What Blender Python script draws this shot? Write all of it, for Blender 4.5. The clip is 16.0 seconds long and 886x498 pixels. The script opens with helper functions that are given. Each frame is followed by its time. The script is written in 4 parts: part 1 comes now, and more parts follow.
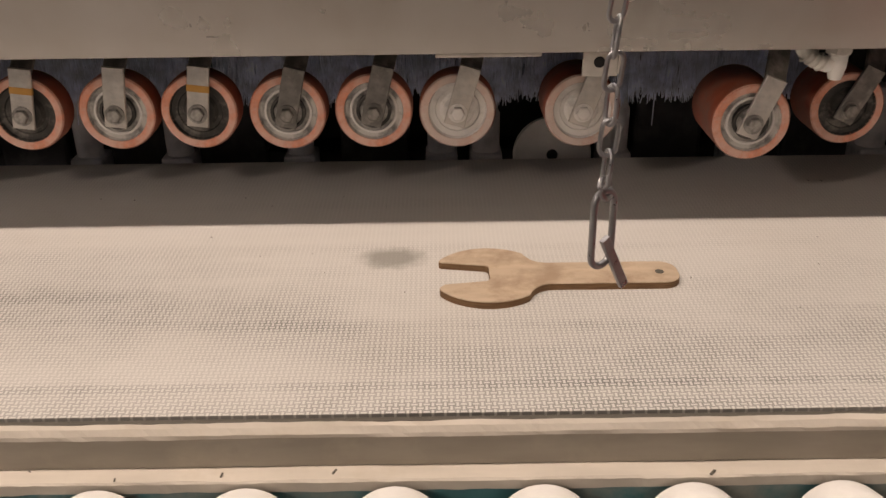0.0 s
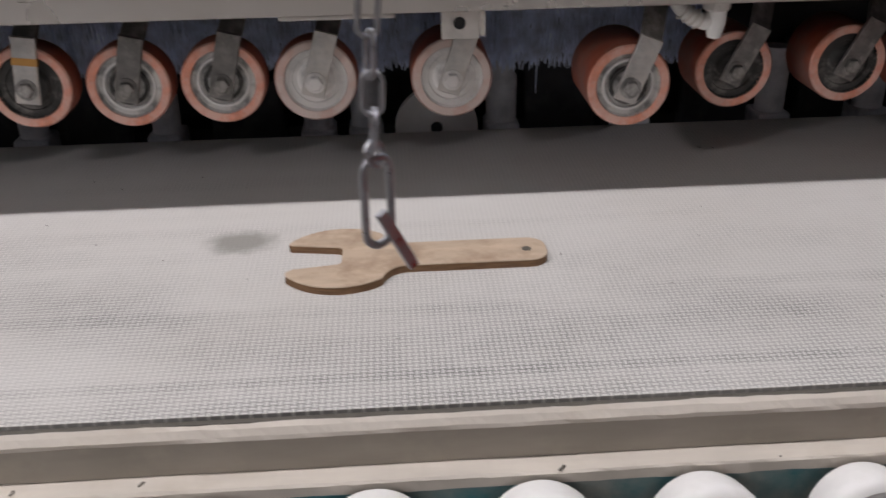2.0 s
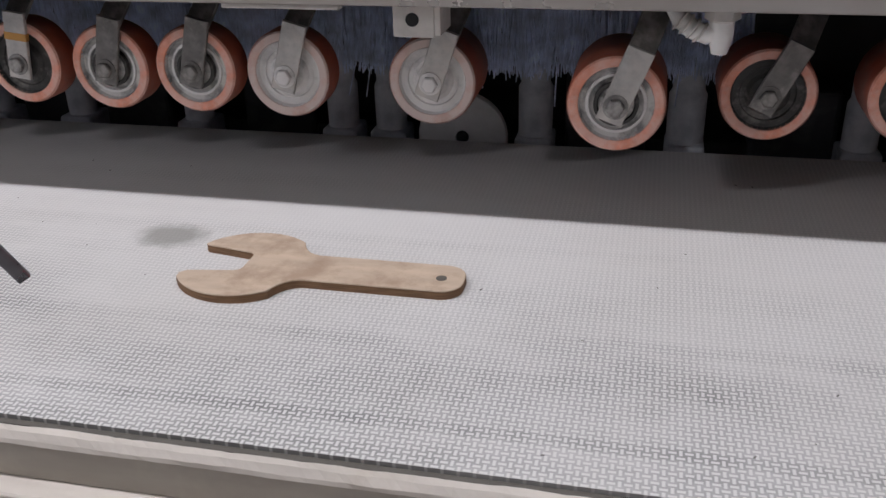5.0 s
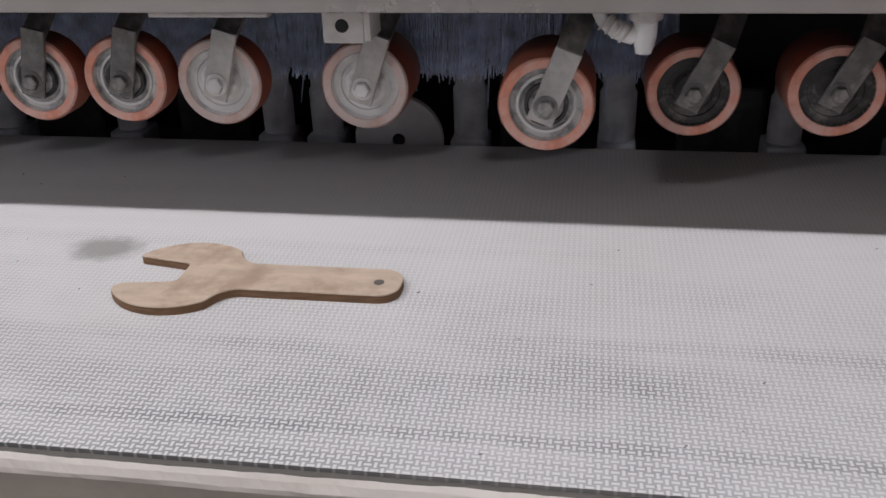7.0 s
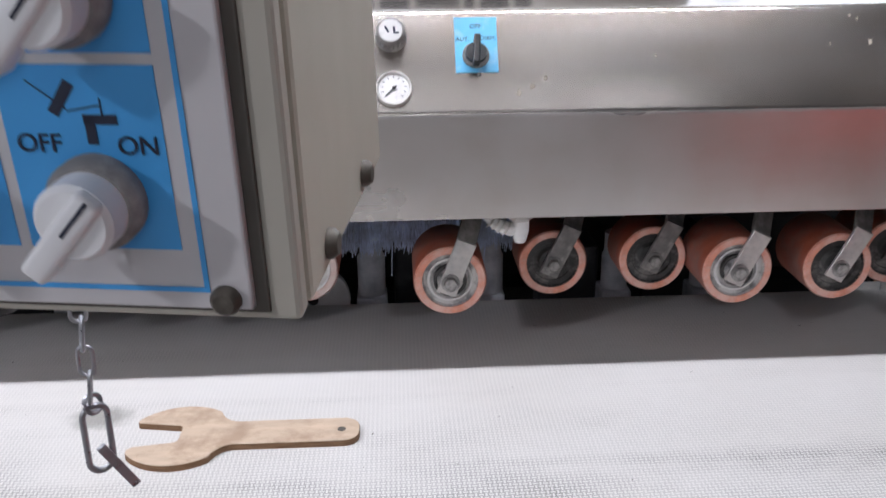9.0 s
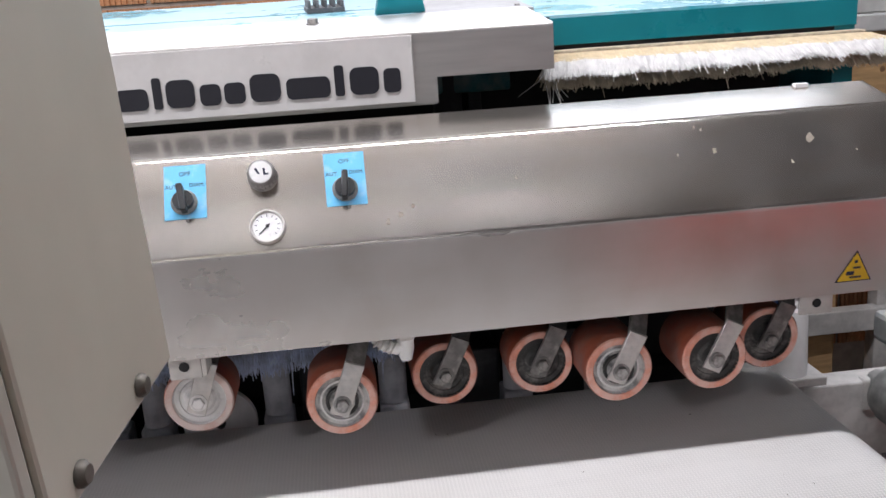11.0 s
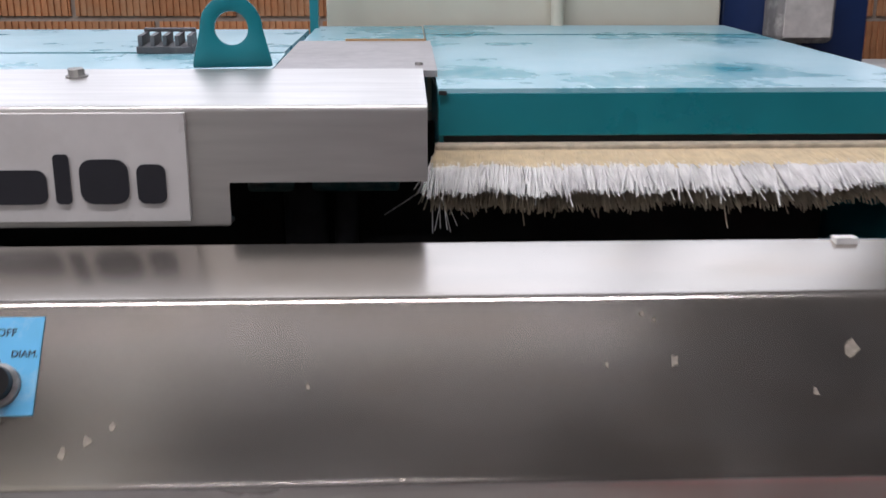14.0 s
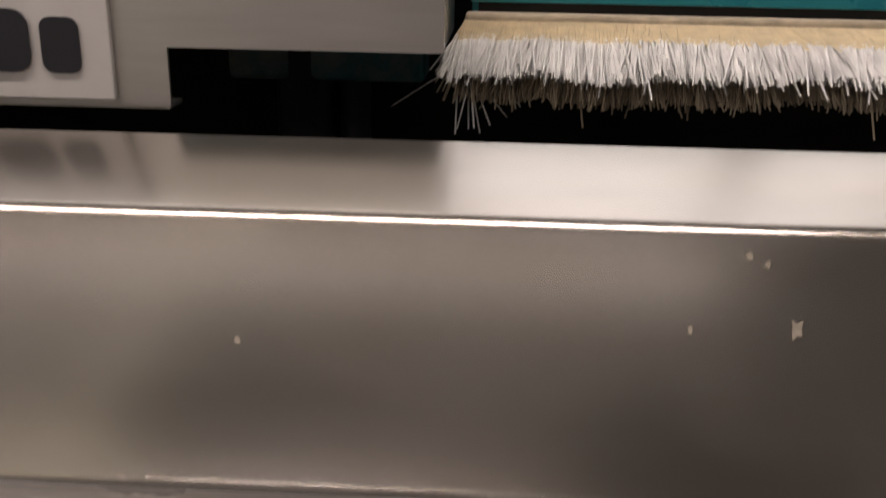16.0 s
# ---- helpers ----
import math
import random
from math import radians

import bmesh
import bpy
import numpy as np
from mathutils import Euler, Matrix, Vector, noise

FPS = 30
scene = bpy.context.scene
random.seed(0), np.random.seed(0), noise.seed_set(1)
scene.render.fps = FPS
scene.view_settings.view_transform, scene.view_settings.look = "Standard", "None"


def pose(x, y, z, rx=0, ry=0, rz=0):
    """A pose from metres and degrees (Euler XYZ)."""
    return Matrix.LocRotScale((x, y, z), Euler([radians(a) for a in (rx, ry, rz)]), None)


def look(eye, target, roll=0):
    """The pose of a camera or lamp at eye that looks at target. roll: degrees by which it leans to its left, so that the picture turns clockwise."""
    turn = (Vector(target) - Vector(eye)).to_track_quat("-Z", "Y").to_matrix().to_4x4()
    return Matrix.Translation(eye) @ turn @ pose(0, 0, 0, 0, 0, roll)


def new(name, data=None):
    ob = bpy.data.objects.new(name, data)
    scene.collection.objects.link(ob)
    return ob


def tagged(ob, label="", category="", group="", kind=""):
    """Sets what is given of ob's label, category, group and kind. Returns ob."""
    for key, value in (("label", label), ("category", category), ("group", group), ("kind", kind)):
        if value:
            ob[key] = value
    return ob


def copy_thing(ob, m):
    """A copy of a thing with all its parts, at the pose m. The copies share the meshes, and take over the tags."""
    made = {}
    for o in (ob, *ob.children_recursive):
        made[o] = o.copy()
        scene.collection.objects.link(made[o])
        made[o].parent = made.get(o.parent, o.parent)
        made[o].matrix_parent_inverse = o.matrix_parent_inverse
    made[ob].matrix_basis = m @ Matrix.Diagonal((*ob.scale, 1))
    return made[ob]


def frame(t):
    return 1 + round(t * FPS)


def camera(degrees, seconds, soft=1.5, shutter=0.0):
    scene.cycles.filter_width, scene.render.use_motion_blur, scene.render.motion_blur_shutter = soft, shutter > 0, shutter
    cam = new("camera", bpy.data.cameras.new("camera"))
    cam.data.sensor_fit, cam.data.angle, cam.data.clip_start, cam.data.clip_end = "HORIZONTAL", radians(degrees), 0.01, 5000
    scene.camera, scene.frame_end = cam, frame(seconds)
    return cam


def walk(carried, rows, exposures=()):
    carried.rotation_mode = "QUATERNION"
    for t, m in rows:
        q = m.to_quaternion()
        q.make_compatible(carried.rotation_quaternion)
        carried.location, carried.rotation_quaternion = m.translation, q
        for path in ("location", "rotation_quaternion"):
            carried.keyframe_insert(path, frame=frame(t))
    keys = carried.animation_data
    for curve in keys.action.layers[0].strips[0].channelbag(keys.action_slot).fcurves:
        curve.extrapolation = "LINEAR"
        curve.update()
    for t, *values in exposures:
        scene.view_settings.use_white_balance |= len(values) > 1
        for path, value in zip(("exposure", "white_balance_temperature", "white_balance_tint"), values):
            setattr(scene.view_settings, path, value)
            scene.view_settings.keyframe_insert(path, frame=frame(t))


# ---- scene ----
cam = camera(52.0, 16.0, shutter=0.4)
PATH = [
    (0, (-0.025, 0.16, 1.341), (-0.02, 1.96, 0.47), -0.7),
    (0.5, (-0.034, 0.169, 1.346), (-0.013, 1.958, 0.453), -1.0),
    (1, (-0.046, 0.179, 1.325), (0.035, 1.97, 0.438), -0.8),
    (1.5, (-0.024, 0.193, 1.316), (0.06, 1.972, 0.407), -1.1),
    (2, (0.08, 0.225, 1.304), (0.175, 2.004, 0.396), -1.1),
    (2.5, (0.143, 0.232, 1.271), (0.26, 2.051, 0.448), -0.5),
    (3, (0.252, 0.279, 1.295), (-0.008, 2.062, 0.427), -2.4),
    (3.5, (0.298, 0.311, 1.262), (-0.1, 2.071, 0.401), -1.5),
    (4, (0.33, 0.326, 1.268), (-0.09, 2.075, 0.395), -1.6),
    (6.5, (0.367, 0.342, 1.264), (0.005, 2.1, 0.381), -2.3),
    (7, (0.37, 0.336, 1.272), (0.066, 2.104, 0.386), -2.0),
    (7.5, (0.386, 0.311, 1.316), (0.099, 2.068, 0.404), -2.3),
    (8, (0.387, 0.28, 1.365), (0.178, 2.088, 0.537), -1.8),
    (8.5, (0.309, 0.203, 1.397), (0.352, 2.061, 0.659), 0.9),
    (9, (0.27, 0.117, 1.436), (0.365, 1.994, 0.751), -0.5),
    (9.5, (0.276, 0.067, 1.475), (0.401, 1.965, 0.858), -1.5),
    (10, (0.301, 0.056, 1.489), (0.577, 1.951, 0.912), -1.7),
    (10.2, (0.323, 0.058, 1.493), (0.598, 1.956, 0.929), -2.5),
    (12.3, (0.41, 0.256, 1.51), (0.506, 2.185, 0.991), -3.2),
    (12.5, (0.469, 0.299, 1.515), (0.557, 2.225, 0.984), -3.2),
    (13, (0.551, 0.382, 1.506), (0.688, 2.308, 0.985), -2.4),
    (13.5, (0.621, 0.456, 1.516), (0.721, 2.384, 0.994), -1.0),
    (14, (0.626, 0.563, 1.524), (0.706, 2.501, 1.036), 0.0),
    (14.5, (0.63, 0.675, 1.548), (0.671, 2.602, 1.017), 0.6),
    (15, (0.657, 0.781, 1.53), (0.672, 2.684, 0.913), 2.2),
    (15.5, (0.675, 0.786, 1.51), (0.605, 2.674, 0.853), 1.5),
    (16, (0.667, 0.759, 1.456), (0.583, 2.657, 0.831), 1.1),
]

EXPO = [(0.0, -0.38, 8900, 23), (0.5, -0.38, 7800, 20), (1.5, -0.45, 6900, 17), (2.0, -0.45, 6700, 17), (2.7, -0.25, 6550, 17), (4.0, -0.33, 6350, 17),
        (7.0, -0.35, 6350, 17), (8.0, -0.1, 6250, 16), (8.5, 0.12, 6200, 16), (9.0, 0.25, 6150, 16), (10.2, 0.4, 6300, 16), (12.5, -0.03, 6400, 18), (14.5, -0.43, 6450, 20), (15.0, -0.5, 6650, 21),
        (15.5, -0.6, 6900, 22), (16.0, -0.6, 7700, 22)]
walk(cam, [(t, look(eye, target, roll)) for t, eye, target, roll in PATH], EXPO)

# ---- light ----
world = bpy.data.worlds.new("world")
scene.world = world
world.use_nodes = True
world.node_tree.nodes["Background"].inputs[0].default_value = (0.8, 0.85, 0.9, 1)
world.node_tree.nodes["Background"].inputs[1].default_value = 0.3


def area(name, size_x, size_y, power, m, color=(0.97, 0.98, 1.0)):
    lamp = bpy.data.lights.new(name, "AREA")
    lamp.shape, lamp.size, lamp.size_y, lamp.energy, lamp.color = "RECTANGLE", size_x, size_y, power, color
    ob = new(name, lamp)
    ob.matrix_world = m
    return ob


# last row is an added front fill; the other tubes follow from shadows
LAMPS = [(-0.45, 0.77, 3.2, 77, 3.8, 0), (-0.4, -0.38, 3.2, 3.5, 3.6, 0), (-2.95, -1.35, 2.85, 72, 0.6, 40), (-0.6, -3.4, 3.3, 34, 3.0, 0)]
for lx, ly, lz, power, length, turn in LAMPS:
    area("tube_and_fill_light", length, 0.07, power, pose(lx, ly, lz - 0.01, 0, 0, turn))


# ---- materials ----
def material(name, color, rough=0.5, metal=0.0, var=0.15, scale=20.0, stretch=(1, 1, 1), bump=0.1, bump_scale=None,
             dust=None, dust_amount=0.0, dust_scale=6.0, rough_var=0.15, rand=0.0, coat=0.0):
    """Base colour with fine grain and coarse stains, a second dusty colour in patches, and relief."""
    m = bpy.data.materials.new(name)
    m.use_nodes = True
    nt = m.node_tree
    L, N = nt.links.new, nt.nodes.new
    b = nt.nodes["Principled BSDF"]
    tc = N("ShaderNodeTexCoord")
    mp = N("ShaderNodeMapping")
    mp.inputs["Scale"].default_value = stretch
    L(tc.outputs["Object"], mp.inputs["Vector"])
    fine = N("ShaderNodeTexNoise")
    fine.inputs["Scale"].default_value, fine.inputs["Detail"].default_value = scale, 6
    L(mp.outputs[0], fine.inputs["Vector"])
    big = N("ShaderNodeTexNoise")
    big.inputs["Scale"].default_value, big.inputs["Detail"].default_value = dust_scale, 8
    big.inputs["Roughness"].default_value = 0.65
    L(tc.outputs["Object"], big.inputs["Vector"])
    hsv = N("ShaderNodeHueSaturation")
    hsv.inputs["Color"].default_value = (*color, 1)
    mr = N("ShaderNodeMapRange")
    mr.inputs["From Min"].default_value, mr.inputs["From Max"].default_value = 0.3, 0.7
    mr.inputs["To Min"].default_value, mr.inputs["To Max"].default_value = 1 - var, 1 + var
    L(fine.outputs["Fac"], mr.inputs["Value"])
    val = mr.outputs[0]
    if rand:
        oi = N("ShaderNodeObjectInfo")
        mr2 = N("ShaderNodeMapRange")
        mr2.inputs["To Min"].default_value, mr2.inputs["To Max"].default_value = 1 - rand, 1 + rand
        L(oi.outputs["Random"], mr2.inputs["Value"])
        mu = N("ShaderNodeMath")
        mu.operation = "MULTIPLY"
        L(val, mu.inputs[0]), L(mr2.outputs[0], mu.inputs[1])
        val = mu.outputs[0]
    L(val, hsv.inputs["Value"])
    col = hsv.outputs[0]
    if dust:
        ramp = N("ShaderNodeMapRange")
        ramp.inputs["From Min"].default_value = 0.62 - 0.35 * dust_amount
        ramp.inputs["From Max"].default_value = 0.8 - 0.35 * dust_amount
        ramp.inputs["To Max"].default_value = min(1.0, 0.55 + 0.5 * dust_amount)
        L(big.outputs["Fac"], ramp.inputs["Value"])
        mix = N("ShaderNodeMix")
        mix.data_type = "RGBA"
        L(ramp.outputs[0], mix.inputs["Factor"])
        L(col, mix.inputs[6])
        mix.inputs[7].default_value = (*dust, 1)
        col = mix.outputs[2]
        if metal:
            inv = N("ShaderNodeMapRange")
            inv.inputs["To Min"].default_value, inv.inputs["To Max"].default_value = metal, metal * 0.35
            L(ramp.outputs[0], inv.inputs["Value"])
            L(inv.outputs[0], b.inputs["Metallic"])
    L(col, b.inputs["Base Color"])
    if not (dust and metal):
        b.inputs["Metallic"].default_value = metal
    rr = N("ShaderNodeMapRange")
    rr.inputs["From Min"].default_value, rr.inputs["From Max"].default_value = 0.3, 0.7
    rr.inputs["To Min"].default_value, rr.inputs["To Max"].default_value = max(0.03, rough - rough_var), min(1, rough + rough_var)
    L(big.outputs["Fac"], rr.inputs["Value"])
    if rough_var:
        L(rr.outputs[0], b.inputs["Roughness"])
    else:
        b.inputs["Roughness"].default_value = rough
    b.inputs["Coat Weight"].default_value = coat
    if bump:
        bp = N("ShaderNodeBump")
        bp.inputs["Strength"].default_value, bp.inputs["Distance"].default_value = bump, 0.002
        L(fine.outputs["Fac"], bp.inputs["Height"])
        L(bp.outputs[0], b.inputs["Normal"])
    return m


def cover_steel():
    """Rubbed sheet steel: faint brown film in soft patches, wiped streaks along x, thin pale slurry smears."""
    m = bpy.data.materials.new("rubbed_cover_steel")
    m.use_nodes = True
    nt = m.node_tree
    L, N = nt.links.new, nt.nodes.new
    b = nt.nodes["Principled BSDF"]
    tc = N("ShaderNodeTexCoord")

    def noise(scale, detail, stretch, lo, hi, a, c, warp=0.0):
        mp = N("ShaderNodeMapping")
        mp.inputs["Scale"].default_value = stretch
        L(tc.outputs["Object"], mp.inputs["Vector"])
        n = N("ShaderNodeTexNoise")
        n.inputs["Scale"].default_value, n.inputs["Detail"].default_value, n.inputs["Distortion"].default_value = scale, detail, warp
        L(mp.outputs[0], n.inputs["Vector"])
        r = N("ShaderNodeMapRange")
        r.interpolation_type = "SMOOTHSTEP"
        for key, v in (("From Min", lo), ("From Max", hi), ("To Min", a), ("To Max", c)):
            r.inputs[key].default_value = v
        L(n.outputs["Fac"], r.inputs["Value"])
        return r.outputs[0]

    def math_(op, a, c):
        q = N("ShaderNodeMath")
        q.operation = op
        for k, v in enumerate((a, c)):
            if isinstance(v, (int, float)):
                q.inputs[k].default_value = v
            else:
                L(v, q.inputs[k])
        return q.outputs[0]

    def mix(f, a, c):
        q = N("ShaderNodeMix")
        q.data_type = "RGBA"
        L(f, q.inputs["Factor"])
        if isinstance(a, tuple):
            q.inputs[6].default_value = a
        else:
            L(a, q.inputs[6])
        q.inputs[7].default_value = c
        return q.outputs[2]

    film = noise(4.5, 3, (1, 1, 1.6), 0.35, 0.68, 0.0, 1.0, 0.6)
    streak = noise(26, 4, (0.12, 1, 1), 0.4, 0.7, 0.0, 0.6)
    smear = math_("MULTIPLY", noise(70, 4, (0.3, 1, 1), 0.45, 0.75, 0.0, 1.0, 0.4), noise(5.5, 3, (1, 1, 1), 0.48, 0.68, 0.0, 0.045))
    cloud = noise(9, 6, (0.7, 1, 1), 0.3, 0.85, 0.02, 0.16, 0.3)
    # brightness put into colour: flap in front of the wheels paler, less metallic
    sep = N("ShaderNodeSeparateXYZ")
    L(tc.outputs["Object"], sep.inputs[0])
    flap_lift = N("ShaderNodeMapRange")
    for key, v in (("From Min", 1.2365), ("From Max", 1.2345), ("To Max", 0.36)):
        flap_lift.inputs[key].default_value = v
    L(sep.outputs[2], flap_lift.inputs["Value"])
    flap_lift = math_("MULTIPLY", flap_lift.outputs[0], noise(14, 5, (1, 1, 0.5), 0.2, 0.7, 0.6, 1.2, 0.2))
    pale = math_("ADD", math_("ADD", smear, cloud), flap_lift)
    col = mix(film, (0.51, 0.465, 0.42, 1), (0.41, 0.355, 0.3, 1))
    col = mix(streak, col, (0.46, 0.43, 0.39, 1))
    col = mix(pale, col, (0.63, 0.62, 0.61, 1))
    L(col, b.inputs["Base Color"])
    L(math_("SUBTRACT", 0.98, math_("MULTIPLY", pale, 0.8)), b.inputs["Metallic"])
    L(math_("ADD", math_("ADD", 0.205, math_("MULTIPLY", film, 0.03)), math_("ADD", math_("MULTIPLY", streak, 0.03), math_("MULTIPLY", pale, 0.16))), b.inputs["Roughness"])
    return m


STEEL = cover_steel()
STEEL_HOOD = material("satin_steel_hood", (0.58, 0.555, 0.525), 0.4, 0.85, 0.09, 80, (0.1, 1, 1), 0.02, rough_var=0.0)
DULL = material("dull_grey_sheet", (0.36, 0.34, 0.33), 0.55, 0.3, 0.08, 60, bump=0.05)
ARM = material("dusty_steel_arm", (0.5, 0.49, 0.47), 0.45, 0.7, 0.2, 90, bump=0.25, dust=(0.62, 0.58, 0.54), dust_amount=0.6, dust_scale=30)
# grimy steel; its dark tone also carries the shade on arms and bends
ARM_DARK = material("grimy_and_shaded_steel_arm", (0.2, 0.19, 0.18), 0.55, 0.6, 0.3, 90, bump=0.25, dust=(0.45, 0.43, 0.39), dust_amount=0.3, dust_scale=40)
RUBBER = material("orange_polyurethane", (0.33, 0.08, 0.042), 0.55, 0, 0.12, 60, bump=0.12, dust=(0.22, 0.125, 0.105), dust_amount=0.55, dust_scale=16)
FACE = material("dusty_pink_roller_face", (0.74, 0.29, 0.19), 0.7, 0, 0.12, 120, bump=0.2, dust=(0.78, 0.52, 0.44), dust_amount=0.6, dust_scale=25)
HUB_PALE = material("chalky_hub", (0.56, 0.55, 0.54), 0.7, 0.1, 0.2, 70, bump=0.4, dust=(0.78, 0.76, 0.74), dust_amount=0.85, dust_scale=40)
FACE_PALE = material("chalky_pink_roller_face", (0.62, 0.36, 0.29), 0.75, 0, 0.1, 120, bump=0.2, dust=(0.68, 0.56, 0.51), dust_amount=0.8, dust_scale=25)
HUB_LIGHT = material("dusty_hub", (0.24, 0.235, 0.23), 0.6, 0.2, 0.35, 70, bump=0.4, dust=(0.7, 0.68, 0.65), dust_amount=0.65, dust_scale=55)
HUB_DARK = material("dark_hub", (0.05, 0.048, 0.045), 0.6, 0.1, 0.3, 80, bump=0.3, dust=(0.3, 0.28, 0.26), dust_amount=0.25, dust_scale=45)
BRISTLE_DARK = material("grey_blue_bristle", (0.6, 0.67, 0.84), 0.6, 0, 0.35, 60, bump=0, rand=0)
BRISTLE_WHITE = material("white_nylon_bristle", (0.9, 0.89, 0.87), 0.45, 0, 0.14, 90, bump=0)
BRISTLE_ROOT = material("straw_nylon_bristle", (0.66, 0.55, 0.37), 0.5, 0, 0.12, 90, bump=0)
BRISTLE_TAN = material("tan_nylon_bristle", (0.5, 0.42, 0.31), 0.5, 0, 0.25, 90, bump=0)
TEAL = material("teal_paint", (0.006, 0.2, 0.24), 0.35, 0, 0.08, 14, bump=0.06, dust=(0.35, 0.56, 0.6), dust_amount=0.0, dust_scale=4)
TEAL_TOP = material("dusty_teal_top", (0.02, 0.3, 0.38), 0.3, 0, 0.1, 10, bump=0.06, dust=(0.34, 0.54, 0.6), dust_amount=0.75, dust_scale=4)
TEAL_GRIMY = material("grimy_teal_frame", (0.03, 0.16, 0.18), 0.5, 0, 0.2, 18, bump=0.1, dust=(0.36, 0.34, 0.3), dust_amount=0.5, dust_scale=7)
CREAM = material("dust_caked_rail", (0.58, 0.53, 0.465), 0.8, 0, 0.1, 40, (0.25, 1, 1), 0.35, dust=(0.5, 0.44, 0.36), dust_amount=0.2, dust_scale=12)
# darker than CREAM: shade on the upright rail face put into its colour
RAIL_GREY = material("shaded_greige_rail", (0.36, 0.32, 0.27), 0.7, 0, 0.1, 50, (0.2, 1, 1), 0.2, dust=(0.45, 0.4, 0.33), dust_amount=0.3, dust_scale=14)
WHITE_CAP = material("white_dusty_plastic", (0.8, 0.79, 0.77), 0.6, 0, 0.04, 60, bump=0.12, dust=(0.7, 0.68, 0.64), dust_amount=0.3, dust_scale=20)
# near black: stands in for unlit depth and holes, also the rubber stop
BLACK = material("black_shade_and_rubber", (0.008, 0.008, 0.009), 0.7, 0, 0.3, 20, bump=0.2, dust=(0.02, 0.02, 0.02), dust_amount=0.2)
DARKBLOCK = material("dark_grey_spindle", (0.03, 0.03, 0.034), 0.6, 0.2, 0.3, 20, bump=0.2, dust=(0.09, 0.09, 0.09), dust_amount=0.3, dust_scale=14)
POST = material("grey_dusty_plastic", (0.5, 0.52, 0.56), 0.7, 0, 0.15, 40, bump=0.2, dust=(0.68, 0.68, 0.69), dust_amount=0.5, dust_scale=20)
SLOT = material("dark_grey_plastic", (0.1, 0.1, 0.105), 0.6, 0, 0.2, 40, bump=0.1, dust=(0.3, 0.3, 0.3), dust_amount=0.2, dust_scale=30)
SPLASH = material("dried_slurry", (0.31, 0.27, 0.22), 0.7, 0, 0.2, 200, bump=0.3)
PLATE = material("dusty_light_plate", (0.55, 0.53, 0.5), 0.65, 0.2, 0.1, 60, bump=0.2, dust=(0.7, 0.67, 0.63), dust_amount=0.5, dust_scale=20)
WOOD = material("pale_plywood", (0.52, 0.405, 0.3), 0.6, 0, 0.12, 22, (1, 4, 5), 0.12, dust=(0.34, 0.235, 0.16), dust_amount=0.42, dust_scale=24)
WOOD_EDGE = material("dark_plywood_edge", (0.2, 0.11, 0.055), 0.75, 0, 0.35, 240, (0.2, 0.2, 4), 0.3)
BEIGE = material("beige_enamel", (0.6, 0.575, 0.47), 0.42, 0, 0.03, 20, bump=0.04)
BEIGE_DARK = material("grey_beige_frame", (0.5, 0.475, 0.4), 0.45, 0, 0.04, 20, bump=0.05)
SEAL = material("dark_rubber_seal", (0.1, 0.09, 0.075), 0.7, 0, 0.1, 60, bump=0.1)
PANEL_GREY = material("light_grey_front_foil", (0.66, 0.64, 0.64), 0.5, 0, 0.03, 30, bump=0.03)
BLUE = material("bright_blue_foil", (0.07, 0.4, 0.85), 0.45, 0, 0.05, 30, bump=0.03)
BLUE_LIGHT = material("light_blue_foil", (0.13, 0.5, 0.8), 0.45, 0, 0.05, 60, bump=0.03, dust=(0.45, 0.62, 0.72), dust_amount=0.3, dust_scale=30)
INK = material("dark_ink", (0.02, 0.025, 0.05), 0.6, 0, 0.1, 60, bump=0)
LOGO_INK = material("charcoal_print", (0.012, 0.012, 0.018), 0.5, 0, 0.08, 60, bump=0)
SIGN_WHITE = material("white_sign_plate", (0.62, 0.6, 0.58), 0.35, 0, 0.04, 40, bump=0.03, dust=(0.5, 0.48, 0.45), dust_amount=0.2, dust_scale=8)
KNOB_WHITE = material("white_knob", (0.88, 0.88, 0.88), 0.4, 0, 0.02, 40, bump=0)
KNOB_BLACK = material("black_knob", (0.02, 0.02, 0.02), 0.4, 0, 0.1, 60, bump=0.05)
GREY_KNOB = material("dusty_grey_plastic", (0.27, 0.26, 0.25), 0.7, 0, 0.15, 80, bump=0.2, dust=(0.55, 0.53, 0.5), dust_amount=0.4, dust_scale=40)
DIAL = material("white_dial", (0.75, 0.74, 0.72), 0.5, 0, 0.04, 90, bump=0.02, dust=(0.5, 0.49, 0.47), dust_amount=0.3, dust_scale=60)
CHAIN = material("galvanised_steel", (0.4, 0.4, 0.42), 0.36, 0.9, 0.2, 120, bump=0.3, dust=(0.3, 0.3, 0.31), dust_amount=0.4, dust_scale=60)
BOLT = material("grimy_bolt", (0.28, 0.27, 0.26), 0.5, 0.6, 0.2, 120, bump=0.25, dust=(0.5, 0.48, 0.45), dust_amount=0.45, dust_scale=60)
SCREW = material("browned_screw", (0.13, 0.115, 0.095), 0.5, 0.5, 0.3, 200, bump=0.2)
STRIPE = material("ochre_paint", (0.5, 0.25, 0.06), 0.6, 0, 0.15, 60, bump=0.1)
YELLOW = material("warning_yellow", (0.8, 0.5, 0.02), 0.45, 0, 0.06, 60, bump=0.03, dust=(0.6, 0.5, 0.3), dust_amount=0.15)
BRICK = material("orange_clay_brick", (0.52, 0.24, 0.11), 0.85, 0, 0.15, 30, bump=0.3, dust=(0.55, 0.36, 0.22), dust_amount=0.3, rand=0.16)
MORTAR = material("mortar", (0.36, 0.3, 0.25), 0.9, 0, 0.15, 30, bump=0.3)
